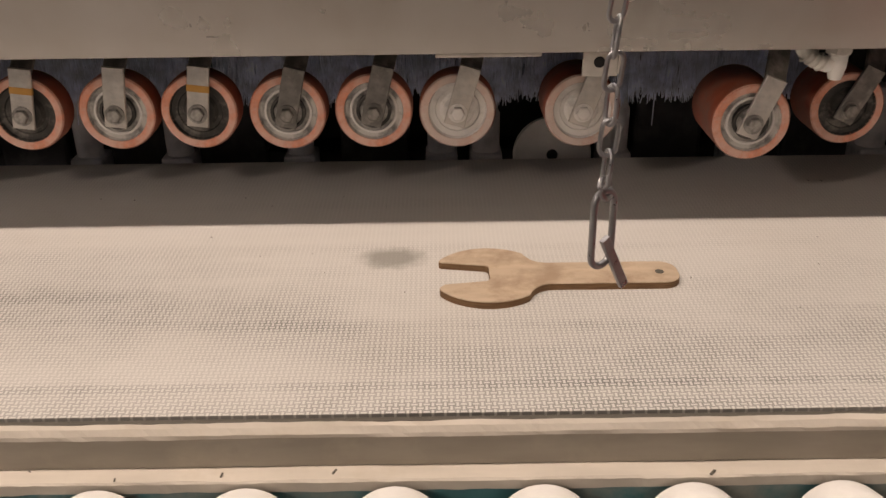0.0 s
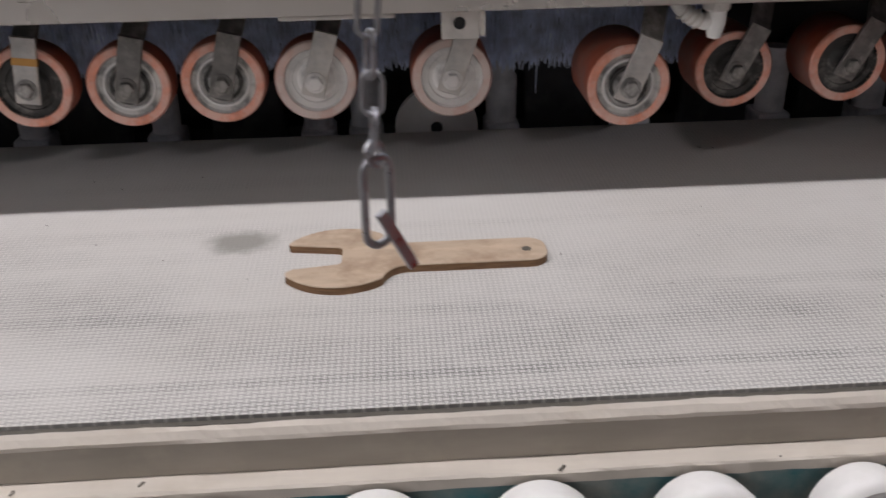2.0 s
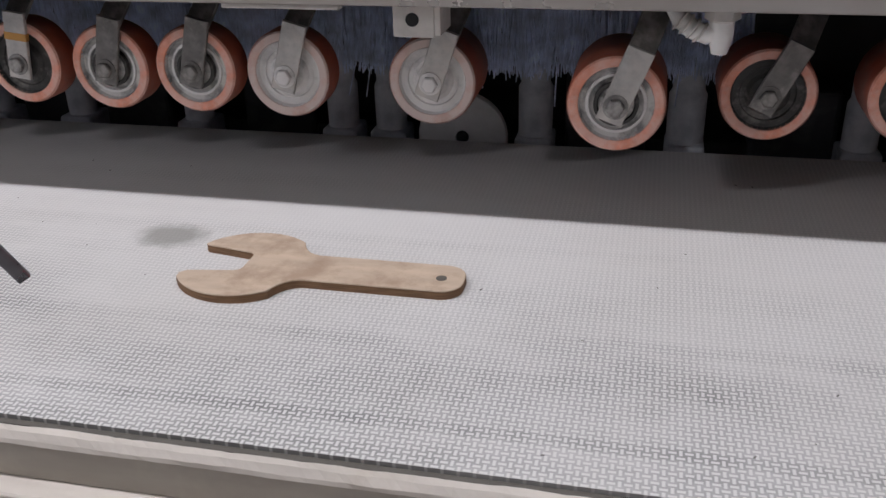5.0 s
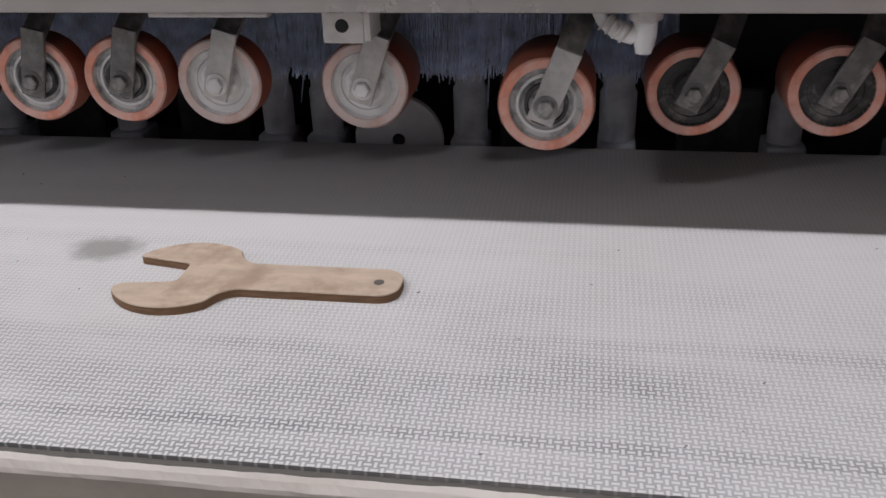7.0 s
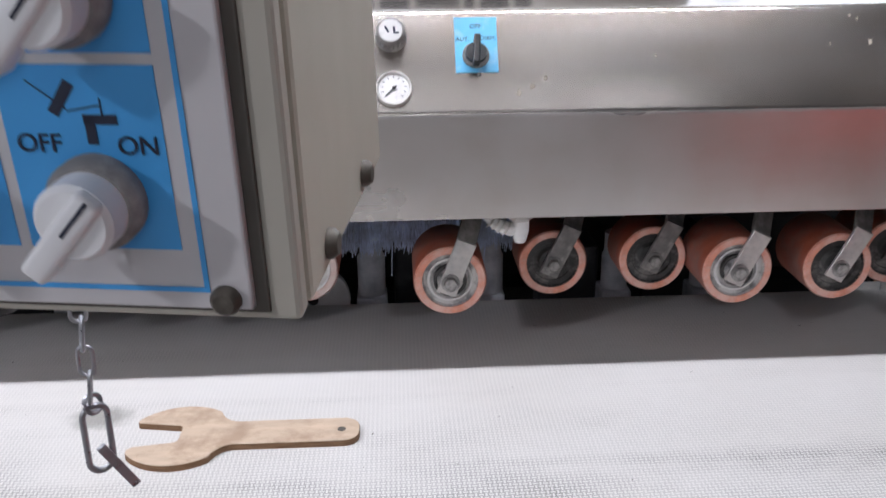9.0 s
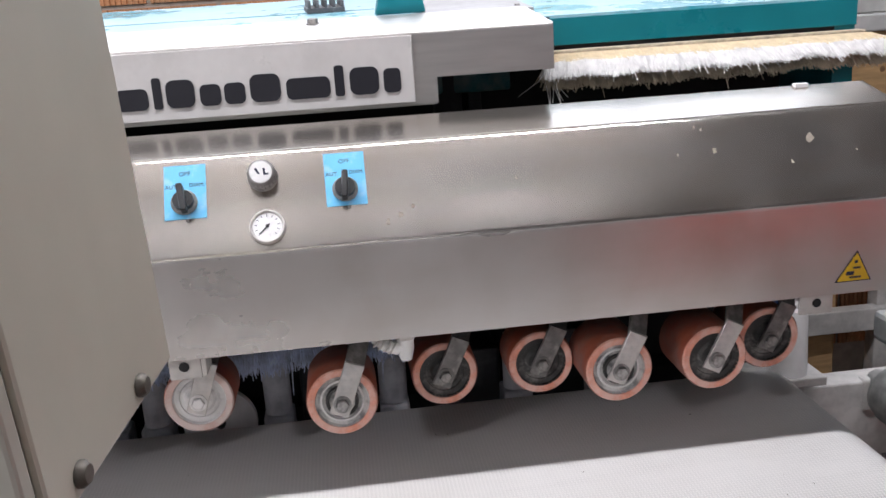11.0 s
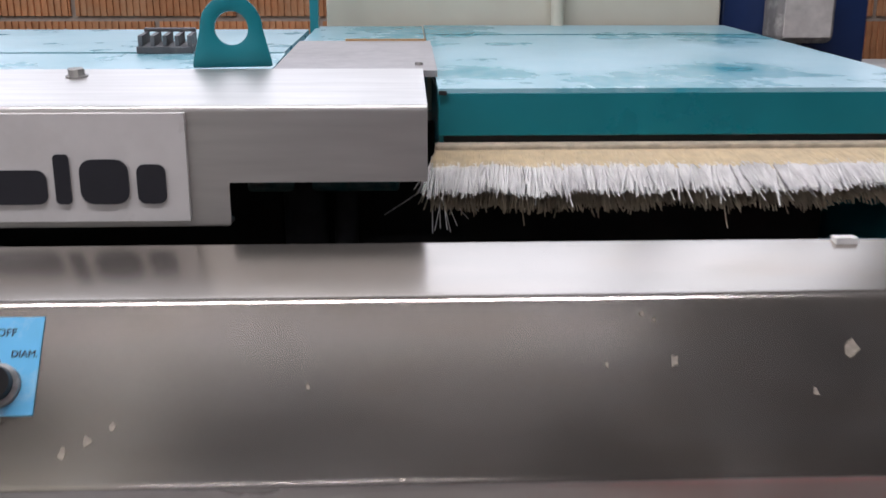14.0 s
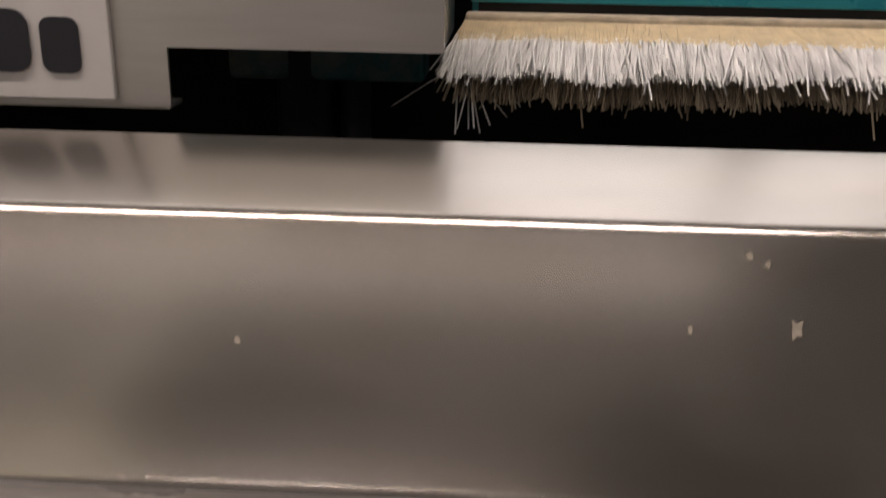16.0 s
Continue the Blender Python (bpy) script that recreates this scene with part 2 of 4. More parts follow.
RED = material("red_plastic", (0.6, 0.07, 0.05), 0.6, 0, 0.08, 20, bump=0.05)
NAVY = material("dark_blue_paint", (0.012, 0.03, 0.1), 0.4, 0, 0.2, 10, bump=0.05)
CONCRETE = material("concrete_floor", (0.22, 0.21, 0.2), 0.7, 0, 0.15, 8, bump=0.1, dust=(0.34, 0.32, 0.3), dust_amount=0.4, dust_scale=1.5)
WALLPAINT = material("grey_wall_paint", (0.2, 0.2, 0.205), 0.8, 0, 0.06, 6, bump=0.05)
CEIL = material("dark_ceiling", (0.19, 0.19, 0.195), 0.8, 0, 0.06, 4, bump=0.05)
ROLLER_GREY = material("grey_rubber_roller", (0.22, 0.22, 0.21), 0.7, 0, 0.2, 20, bump=0.2, dust=(0.45, 0.43, 0.4), dust_amount=0.5, dust_scale=10)
WOODCRATE = material("crate_board", (0.45, 0.28, 0.13), 0.7, 0, 0.2, 14, (1, 6, 6), 0.15)
STONE = material("pale_stone_slab", (0.55, 0.54, 0.51), 0.6, 0, 0.1, 14, bump=0.1, dust=(0.4, 0.4, 0.39), dust_amount=0.4)


def belt_material():
    """Off-white woven conveyor belt: short raised bars, alternately along and across, worn smooth in places."""
    m = bpy.data.materials.new("woven_belt")
    m.use_nodes = True
    nt = m.node_tree
    L, N = nt.links.new, nt.nodes.new
    b = nt.nodes["Principled BSDF"]
    tc = N("ShaderNodeTexCoord")
    sep = N("ShaderNodeSeparateXYZ")
    L(tc.outputs["Object"], sep.inputs[0])

    def math_(op, a, c=None, d=None):
        n = N("ShaderNodeMath")
        n.operation = op
        for i, v in enumerate((a, c, d)):
            if v is None:
                continue
            if isinstance(v, (int, float)):
                n.inputs[i].default_value = v
            else:
                L(v, n.inputs[i])
        return n.outputs[0]

    P = 0.0051
    u, v = math_("DIVIDE", sep.outputs[0], P), math_("DIVIDE", sep.outputs[1], P)
    par = math_("MODULO", math_("ADD", math_("FLOOR", u), math_("ADD", math_("FLOOR", v), 4000)), 2)
    fu = math_("ABSOLUTE", math_("SUBTRACT", math_("FRACT", math_("ADD", u, 1000)), 0.5))
    fv = math_("ABSOLUTE", math_("SUBTRACT", math_("FRACT", math_("ADD", v, 1000)), 0.5))

    def bar(along, across):
        a = N("ShaderNodeMapRange")
        a.inputs["From Min"].default_value, a.inputs["From Max"].default_value = 0.26, 0.16
        L(across, a.inputs["Value"])
        return a.outputs[0]

    weave = N("ShaderNodeMix")
    L(par, weave.inputs[0])
    L(bar(fu, fv), weave.inputs[2])
    L(bar(fv, fu), weave.inputs[3])
    stripes = N("ShaderNodeTexNoise")
    mp = N("ShaderNodeMapping")
    mp.inputs["Scale"].default_value = (1.3, 3.2, 1)
    L(tc.outputs["Object"], mp.inputs[0])
    L(mp.outputs[0], stripes.inputs["Vector"])
    stripes.inputs["Scale"].default_value, stripes.inputs["Detail"].default_value = 1.6, 5
    worn = N("ShaderNodeMapRange")
    worn.inputs["From Min"].default_value, worn.inputs["From Max"].default_value = 0.42, 0.6
    L(stripes.outputs["Fac"], worn.inputs["Value"])
    bands = N("ShaderNodeTexNoise")
    mp2 = N("ShaderNodeMapping")
    mp2.inputs["Scale"].default_value = (0.7, 13.0, 1)
    L(tc.outputs["Object"], mp2.inputs[0])
    L(mp2.outputs[0], bands.inputs["Vector"])
    bands.inputs["Scale"].default_value, bands.inputs["Detail"].default_value = 1.4, 4
    band = N("ShaderNodeMapRange")
    band.inputs["From Min"].default_value, band.inputs["From Max"].default_value = 0.52, 0.7
    L(bands.outputs["Fac"], band.inputs["Value"])
    speck = N("ShaderNodeTexNoise")
    speck.inputs["Scale"].default_value, speck.inputs["Detail"].default_value = 45, 4
    L(tc.outputs["Object"], speck.inputs["Vector"])
    sp2 = N("ShaderNodeMapRange")
    sp2.inputs["From Min"].default_value, sp2.inputs["From Max"].default_value = 0.35, 0.65
    sp2.inputs["To Min"].default_value, sp2.inputs["To Max"].default_value = 0.85, 1.12
    L(speck.outputs["Fac"], sp2.inputs["Value"])
    show = math_("ADD", math_("ADD", math_("MULTIPLY", worn.outputs[0], 0.42), math_("MULTIPLY", band.outputs[0], 0.4)), 0.26)
    # a line of open weave runs along the near edge
    edge = N("ShaderNodeMapRange")
    edge.interpolation_type = "SMOOTHSTEP"
    for key, q in (("From Min", 0.009), ("From Max", 0.003), ("To Max", 0.22)):
        edge.inputs[key].default_value = q
    L(math_("ABSOLUTE", math_("SUBTRACT", sep.outputs[1], 0.806)), edge.inputs["Value"])
    show = math_("ADD", show, edge.outputs[0])
    # slurry fills the weave towards the polishing head
    caked = N("ShaderNodeMapRange")
    caked.inputs["From Min"].default_value, caked.inputs["From Max"].default_value = 0.98, 1.12
    caked.inputs["To Min"].default_value, caked.inputs["To Max"].default_value = 1.0, 0.3
    L(sep.outputs[1], caked.inputs["Value"])
    show = math_("MULTIPLY", show, caked.outputs[0])
    gap = math_("MULTIPLY", math_("MULTIPLY", math_("SUBTRACT", 1.0, weave.outputs[0]), show), sp2.outputs[0])
    stain = N("ShaderNodeTexNoise")
    stain.inputs["Scale"].default_value, stain.inputs["Detail"].default_value = 5, 7
    L(tc.outputs["Object"], stain.inputs["Vector"])
    dirt = N("ShaderNodeMapRange")
    dirt.inputs["From Min"].default_value, dirt.inputs["From Max"].default_value = 0.35, 0.75
    dirt.inputs["To Max"].default_value = 0.25
    L(stain.outputs["Fac"], dirt.inputs["Value"])
    c1 = N("ShaderNodeMix")
    c1.data_type = "RGBA"
    L(gap, c1.inputs[0])
    c1.inputs[6].default_value, c1.inputs[7].default_value = (0.63, 0.615, 0.59, 1), (0.16, 0.16, 0.155, 1)
    c2 = N("ShaderNodeMix")
    c2.data_type = "RGBA"
    L(dirt.outputs[0], c2.inputs[0])
    L(c1.outputs[2], c2.inputs[6])
    c2.inputs[7].default_value = (0.5, 0.47, 0.42, 1)
    # the damp grey spot beside the tool
    sp = N("ShaderNodeVectorMath")
    sp.operation = "DISTANCE"
    wob = N("ShaderNodeTexNoise")
    wob.inputs["Scale"].default_value = 60
    L(tc.outputs["Object"], wob.inputs["Vector"])
    mix_w = N("ShaderNodeVectorMath")
    mix_w.operation = "MULTIPLY_ADD"
    L(wob.outputs["Color"], mix_w.inputs[0])
    mix_w.inputs[1].default_value = (0.02, 0.02, 0)
    L(tc.outputs["Object"], mix_w.inputs[2])
    sc2 = N("ShaderNodeVectorMath")
    sc2.operation = "MULTIPLY"
    L(mix_w.outputs[0], sc2.inputs[0])
    sc2.inputs[1].default_value = (0.75, 1, 0)
    L(sc2.outputs[0], sp.inputs[0])
    sp.inputs[1].default_value = ((SPOT[0] + 0.01) * 0.75, SPOT[1] + 0.01, 0)
    fade = N("ShaderNodeMapRange")
    fade.interpolation_type = "SMOOTHSTEP"
    fade.inputs["From Min"].default_value, fade.inputs["From Max"].default_value = 0.034, 0.012
    fade.inputs["To Max"].default_value = 0.72
    L(sp.outputs["Value"], fade.inputs["Value"])
    c3 = N("ShaderNodeMix")
    c3.data_type = "RGBA"
    L(fade.outputs[0], c3.inputs[0])
    L(c2.outputs[2], c3.inputs[6])
    c3.inputs[7].default_value = (0.2, 0.195, 0.17, 1)
    L(c3.outputs[2], b.inputs["Base Color"])
    b.inputs["Roughness"].default_value = 0.75
    bp = N("ShaderNodeBump")
    bp.inputs["Strength"].default_value, bp.inputs["Distance"].default_value = 0.3, 0.0005
    L(math_("MULTIPLY", weave.outputs[0], caked.outputs[0]), bp.inputs["Height"])
    L(bp.outputs[0], b.inputs["Normal"])
    return m


# ---- mesh helpers ----
def mesh(name, bm, mat, smooth=False):
    me = bpy.data.meshes.new(name)
    bm.normal_update()
    bm.to_mesh(me)
    bm.free()
    me.materials.append(mat)
    if smooth:
        me.shade_smooth()
        me.set_sharp_from_angle(angle=radians(40))
    return me


def part(name, bm, mat, parent, label="", smooth=False, m=None):
    ob = new(name, mesh(name, bm, mat, smooth))
    if parent:
        ob.parent = parent
    if m is not None:
        ob.matrix_basis = m
    return tagged(ob, label)


def thing(name, label, category, m=None, group="", kind=""):
    ob = new(name)
    ob.empty_display_size = 0.02
    if m is not None:
        ob.matrix_basis = m
    return tagged(ob, label, category, group, kind)


def solid(name, bm, mat, label, category, kind="", group="", smooth=False):
    ob = new(name, mesh(name, bm, mat, smooth))
    return tagged(ob, label, category, group, kind)


def bevel(bm, w, seg=2, edges=None):
    bmesh.ops.bevel(bm, geom=edges or list(bm.edges), offset=w, segments=seg, profile=0.5, affect="EDGES", clamp_overlap=True)
    return bm


def box(x0, x1, y0, y1, z0, z1, w=0.0, seg=2):
    bm = bmesh.new()
    bmesh.ops.create_cube(bm, size=1, matrix=Matrix.LocRotScale(((x0 + x1) / 2, (y0 + y1) / 2, (z0 + z1) / 2), None, (x1 - x0, y1 - y0, z1 - z0)))
    return bevel(bm, w, seg) if w else bm


def add(bm, other):
    me = bpy.data.meshes.new("tmp")
    other.to_mesh(me)
    other.free()
    bm.from_mesh(me)
    bpy.data.meshes.remove(me)
    return bm


def lathe(profile, n=32, axis="y"):
    """Turns (radius, along) pairs about an axis; radius 0 closes the end."""
    bm = bmesh.new()
    rings = []
    for r, a in profile:
        ring = []
        for k in range(n if r > 0 else 1):
            th = 2 * math.pi * k / n
            p = {"y": (r * math.cos(th), a, r * math.sin(th)), "z": (r * math.cos(th), r * math.sin(th), a), "x": (a, r * math.cos(th), r * math.sin(th))}[axis]
            ring.append(bm.verts.new(p))
        rings.append(ring)
    for a, b in zip(rings, rings[1:]):
        for k in range(n):
            q = [a[k % len(a)], a[(k + 1) % len(a)], b[(k + 1) % len(b)], b[k % len(b)]]
            q = list(dict.fromkeys(q))
            if len(q) > 2:
                bm.faces.new(q)
    bmesh.ops.recalc_face_normals(bm, faces=bm.faces)
    return bm


def prism(points, z0, z1, w=0.0, seg=2):
    """Extrudes an outline in x, y from z0 to z1."""
    bm = bmesh.new()
    low = [bm.verts.new((x, y, z0)) for x, y in points]
    top = [bm.verts.new((x, y, z1)) for x, y in points]
    bm.faces.new(low[::-1]), bm.faces.new(top)
    for k in range(len(points)):
        j = (k + 1) % len(points)
        bm.faces.new((low[k], low[j], top[j], top[k]))
    bmesh.ops.recalc_face_normals(bm, faces=bm.faces)
    if w:
        bevel(bm, w, seg, [e for e in bm.edges if abs(e.verts[0].co.z - e.verts[1].co.z) < 1e-6])
    return bm


def extrude_x(points, x0, x1, w=0.0, seg=2):
    """Extrudes an outline in y, z from x0 to x1."""
    bm = bmesh.new()
    a = [bm.verts.new((x0, y, z)) for y, z in points]
    b = [bm.verts.new((x1, y, z)) for y, z in points]
    bm.faces.new(a), bm.faces.new(b[::-1])
    for k in range(len(points)):
        j = (k + 1) % len(points)
        bm.faces.new((a[k], b[k], b[j], a[j]))
    bmesh.ops.recalc_face_normals(bm, faces=bm.faces)
    if w:
        bevel(bm, w, seg, [e for e in bm.edges if abs(e.verts[0].co.x - e.verts[1].co.x) > 1e-6])
    return bm


def moved(bm, m):
    bmesh.ops.transform(bm, matrix=m, verts=bm.verts)
    return bm


def hexhead(r, h, n=6):
    """A bolt head that looks along -y, with a washer."""
    bm = lathe([(0, 0), (r * 1.35, 0), (r * 1.35, -0.0012), (0, -0.0012)], 20)
    hd = lathe([(r, -0.001), (r, -h * 0.85), (r * 0.85, -h), (0, -h)], n)
    return add(bm, hd)


def tube(points, r, n=8, closed=False):
    """A round bar along a line of points."""
    bm = bmesh.new()
    pts = [Vector(p) for p in points]
    rings = []
    for k, p in enumerate(pts):
        a = pts[k - 1] if (k or closed) else p
        b = pts[(k + 1) % len(pts)] if (k + 1 < len(pts) or closed) else p
        d = (b - a).normalized()
        s = d.cross(Vector((0.31, 0.95, 0.05))).normalized()
        t = d.cross(s)
        rings.append([bm.verts.new(p + r * (math.cos(2 * math.pi * i / n) * s + math.sin(2 * math.pi * i / n) * t)) for i in range(n)])
    pairs = list(zip(rings, rings[1:])) + ([(rings[-1], rings[0])] if closed else [])
    for a, b in pairs:
        for i in range(n):
            bm.faces.new((a[i], a[(i + 1) % n], b[(i + 1) % n], b[i]))
    if not closed:
        bm.faces.new(rings[0]), bm.faces.new(rings[-1])
    bmesh.ops.recalc_face_normals(bm, faces=bm.faces)
    return bm


def words(text, size, mat, parent, m, name="lettering", depth=0.0003):
    cu = bpy.data.curves.new("lettering", "FONT")
    cu.body, cu.size, cu.extrude, cu.align_x, cu.align_y = text, size, depth, "CENTER", "CENTER"
    tmp = bpy.data.objects.new("tmp", cu)
    scene.collection.objects.link(tmp)
    bpy.context.view_layer.update()
    me = bpy.data.meshes.new_from_object(tmp.evaluated_get(bpy.context.evaluated_depsgraph_get()))
    bpy.data.objects.remove(tmp)
    me.materials.clear()
    me.materials.append(mat)
    ob = new(name, me)
    ob.parent = parent
    ob.matrix_basis = m
    return ob


BELT_Z = 0.9
SPOT = (-0.078, 1.050)
CHAIN_AT = (0.07, 0.644)
BELT = belt_material()
# ---- the hall ----
HALL = 5.0
solid("floor", box(-4.1, 4.6, -4.1, 2.75, -0.1, 0.0), CONCRETE, "dusty grey concrete workshop floor", "floor", "structure")
solid("ceiling", box(-4.2, 4.7, -4.2, 2.95, HALL, HALL + 0.1), CEIL, "plain dim grey hall ceiling", "ceiling", "structure")
solid("wall_west", box(-4.2, -4.1, -4.1, 2.95, 0, HALL), WALLPAINT, "plain dim grey painted hall wall", "wall", "structure")
solid("wall_east", box(4.6, 4.7, -4.1, 2.95, 0, HALL), WALLPAINT, "plain dim grey painted hall wall", "wall", "structure")
solid("wall_south", box(-4.2, 4.7, -4.2, -4.1, 0, HALL), WALLPAINT, "plain dim grey painted hall wall", "wall", "structure")
WIN_Z0, WIN_Z1, WIN_X0, WIN_X1 = 1.80, 4.5, -2.6, 2.2


def wall_with_opening():
    bm = box(-4.1, 4.6, 2.75, 2.95, 0, WIN_Z0)
    add(bm, box(-4.1, 4.6, 2.75, 2.95, WIN_Z1, HALL))
    add(bm, box(-4.1, WIN_X0, 2.75, 2.95, WIN_Z0, WIN_Z1))
    return add(bm, box(WIN_X1, 4.6, 2.75, 2.95, WIN_Z0, WIN_Z1))


wall_north = solid("wall_north", wall_with_opening(), MORTAR, "wall of ribbed orange hollow clay blocks", "wall", "structure")
window = thing("window_1", "wide band of hall windows above the clay blocks", "window", kind="structure")
for k in range(7):
    wx = WIN_X0 + (WIN_X1 - WIN_X0) * k / 6
    part("mullion", box(wx - 0.025, wx + 0.025, 2.82, 2.88, WIN_Z0, WIN_Z1, 0.004), KNOB_WHITE, window)
for wz in (WIN_Z0 + 0.025, WIN_Z1 - 0.025):
    part("window_frame", box(WIN_X0, WIN_X1, 2.821, 2.879, wz - 0.025, wz + 0.025, 0.004), KNOB_WHITE, window)
sky_mat = bpy.data.materials.new("daylight")
sky_mat.use_nodes = True
nodes = sky_mat.node_tree.nodes
nodes["Principled BSDF"].inputs["Base Color"].default_value = (0, 0, 0, 1)
nodes["Principled BSDF"].inputs["Emission Color"].default_value = (0.84, 0.92, 1.0, 1)
nodes["Principled BSDF"].inputs["Emission Strength"].default_value = 2.7
solid("backdrop", box(-7, 7, 4.2, 4.25, 0.5, 9.0), sky_mat, "bright overcast daylight outside the windows", "backdrop", "structure")


def tube_fixture(x, y, z, length, turn):
    t = thing("ceiling_light", "long white tube light, the last an added fill, under the ceiling", "light", pose(x, y, z, 0, 0, turn), "tube lights")
    part("housing", box(-length / 2, length / 2, -0.06, 0.06, 0, 0.06, 0.01), KNOB_WHITE, t)
    for s in (-0.35, 0.35):
        part("hanger", box(s * length - 0.005, s * length + 0.005, -0.005, 0.005, 0.06, HALL - z), BOLT, t)


# the last fixture only houses the added fill
for lx, ly, lz, power, length, turn in LAMPS:
    tube_fixture(lx, ly, lz, length, turn)

# ---- conveyor bed ----
BX0, BX1 = -1.6, 1.045


def belt_mesh():
    r = 0.06
    pts = [(BX0, BELT_Z - 0.006), (BX0, BELT_Z)]
    pts += [(BX1 - r + r * math.sin(a), BELT_Z - r + r * math.cos(a)) for a in np.linspace(0, math.pi, 14)]
    pts += [(BX1 - r + (r - 0.006) * math.sin(a), BELT_Z - r + (r - 0.006) * math.cos(a)) for a in np.linspace(math.pi, 0, 14)]
    bm = bmesh.new()
    a = [bm.verts.new((x, 0.766, z)) for x, z in pts]
    b = [bm.verts.new((x, 1.357, z)) for x, z in pts]
    bm.faces.new(a), bm.faces.new(b[::-1])
    for k in range(len(pts)):
        j = (k + 1) % len(pts)
        bm.faces.new((a[k], b[k], b[j], a[j]))
    bmesh.ops.recalc_face_normals(bm, faces=bm.faces)
    return bm


def caked(points, x0, x1, amount, seed, n=420):
    """An outline in y, z swept along x whose corners wander a little, like a dust-caked edge."""
    rng = random.Random(seed)
    drift = [[0.0, 0.0] for _ in points]
    rings, bm = [], bmesh.new()
    for i in range(n + 1):
        ring = []
        for k, (y, z) in enumerate(points):
            d = drift[k]
            d[0] = 0.8 * d[0] + rng.gauss(0, 0.35 * amount)
            d[1] = 0.8 * d[1] + rng.gauss(0, 0.35 * amount)
            ring.append(bm.verts.new((x0 + (x1 - x0) * i / n, y + d[0], z + 0.5 * d[1])))
        rings.append(ring)
    m = len(points)
    for a, b in zip(rings, rings[1:]):
        for k in range(m):
            bm.faces.new((a[k], b[k], b[(k + 1) % m], a[(k + 1) % m]))
    bm.faces.new(rings[0]), bm.faces.new(rings[-1][::-1])
    bmesh.ops.recalc_face_normals(bm, faces=bm.faces)
    return bm


conveyor = thing("conveyor_bed", "conveyor with an off-white woven belt on a dusty teal frame", "conveyor")
part("belt", belt_mesh(), BELT, conveyor, "off-white worn woven conveyor belt", smooth=True)
part("bed_plate", box(BX0, 0.97, 0.79, 1.35, 0.872, 0.893), POST, conveyor)
part("end_drum", lathe([(0, 0.77), (0.053, 0.77), (0.053, 1.353), (0, 1.353)], 32), BOLT, conveyor, m=pose(BX1 - 0.06, 0, BELT_Z - 0.06), smooth=True)
part("seam_strip", box(BX0, 0.98, 0.7605, 0.7655, 0.872, 0.897), SEAL, conveyor, "dark rubber seam along the belt")
part("upper_lip", caked([(0.7600, 0.8972), (0.7565, 0.8950), (0.7530, 0.8905), (0.7525, 0.8870), (0.7600, 0.8868)], BX0, 0.98, 0.0007, 21), CREAM, conveyor, "cream dust-caked upper rail edge")
part("rail", box(BX0, 0.98, 0.7534, 0.7603, 0.8582, 0.8867), RAIL_GREY, conveyor, "greige plastic rail face, shade put into its tone, with chips")
part("lower_lip", caked([(0.80, 0.8580), (0.7362, 0.8580), (0.7350, 0.8565), (0.7352, 0.8470), (0.80, 0.8465)], BX0, 0.98, 0.0008, 22), CREAM, conveyor, "cream dust-caked lower rail ledge")
part("side_frame", box(BX0, 0.98, 0.7375, 0.80, 0.62, 0.846, 0.002), TEAL_GRIMY, conveyor, "grimy teal painted frame")
part("far_frame", box(BX0, 1.0, 1.362, 1.375, 0.62, 0.885), DARKBLOCK, conveyor)
for fx in (-1.4, -0.3, 0.85):
    part("leg", box(fx - 0.05, fx + 0.05, 0.775, 0.88, 0.0, 0.62, 0.004), TEAL_GRIMY, conveyor)
    part("leg", box(fx - 0.05, fx + 0.05, 1.26, 1.36, 0.0, 0.885, 0.004), TEAL_GRIMY, conveyor)


def cap_roller(m):
    t = thing("guide_wheel", "white dusty plastic wheel with a hollow end", "wheel", m, "row of white wheels")
    R = 0.043
    prof = [(0.0, 0.026), (0.014, 0.026), (0.029, 0.02), (0.031, 0.001)]
    prof += [(R - 0.011 + 0.011 * math.sin(a), 0.011 - 0.011 * math.cos(a)) for a in np.linspace(0, math.pi / 2, 6)]
    prof += [(R, 0.034), (R - 0.003, 0.036), (0.0, 0.036)]
    part("tread", lathe(prof, 40), WHITE_CAP, t, smooth=True)
    part("axle", lathe([(0, 0.013), (0.006, 0.013), (0.006, 0.05), (0, 0.05)], 12), BOLT, t, smooth=True)
    return t


first = cap_roller(pose(-1.492, 0.6835, 0.8275, -22, 0, 0))
for k in range(1, 20):
    copy_thing(first, pose(-1.492 + 0.119 * k, 0.6835, 0.8275, -22, 0, 0))

# ---- roller table past the belt's end ----
out_table = thing("outfeed_table", "outfeed table with thick grey rubber rollers in a pale frame", "roller table", pose(0, 0, 0))
part("side_beam", box(1.08, 2.4, 1.40, 1.45, 0.70, 0.84, 0.004), PLATE, out_table)
part("side_beam", box(1.08, 2.4, 0.62, 0.67, 0.70, 0.84, 0.004), PLATE, out_table)
for fx in (1.15, 2.3):
    for fy in (1.4, 0.62):
        part("leg", box(fx, fx + 0.05, fy, fy + 0.05, 0, 0.7, 0.003), PLATE, out_table)
for k in range(7):
    rx = 1.215 + 0.16 * k
    part("roller", lathe([(0, 0.70), (0.02, 0.70), (0.046, 0.715), (0.05, 0.73), (0.05, 1.345), (0.046, 1.36), (0.02, 1.375), (0.02, 1.41), (0, 1.41)], 28), ROLLER_GREY, out_table, "thick grey dusty rubber roller", smooth=True, m=pose(rx, 0, 0.835))
    part("bearing_block", box(rx - 0.03, rx + 0.03, 1.395, 1.42, 0.785, 0.845, 0.006), PLATE, out_table)

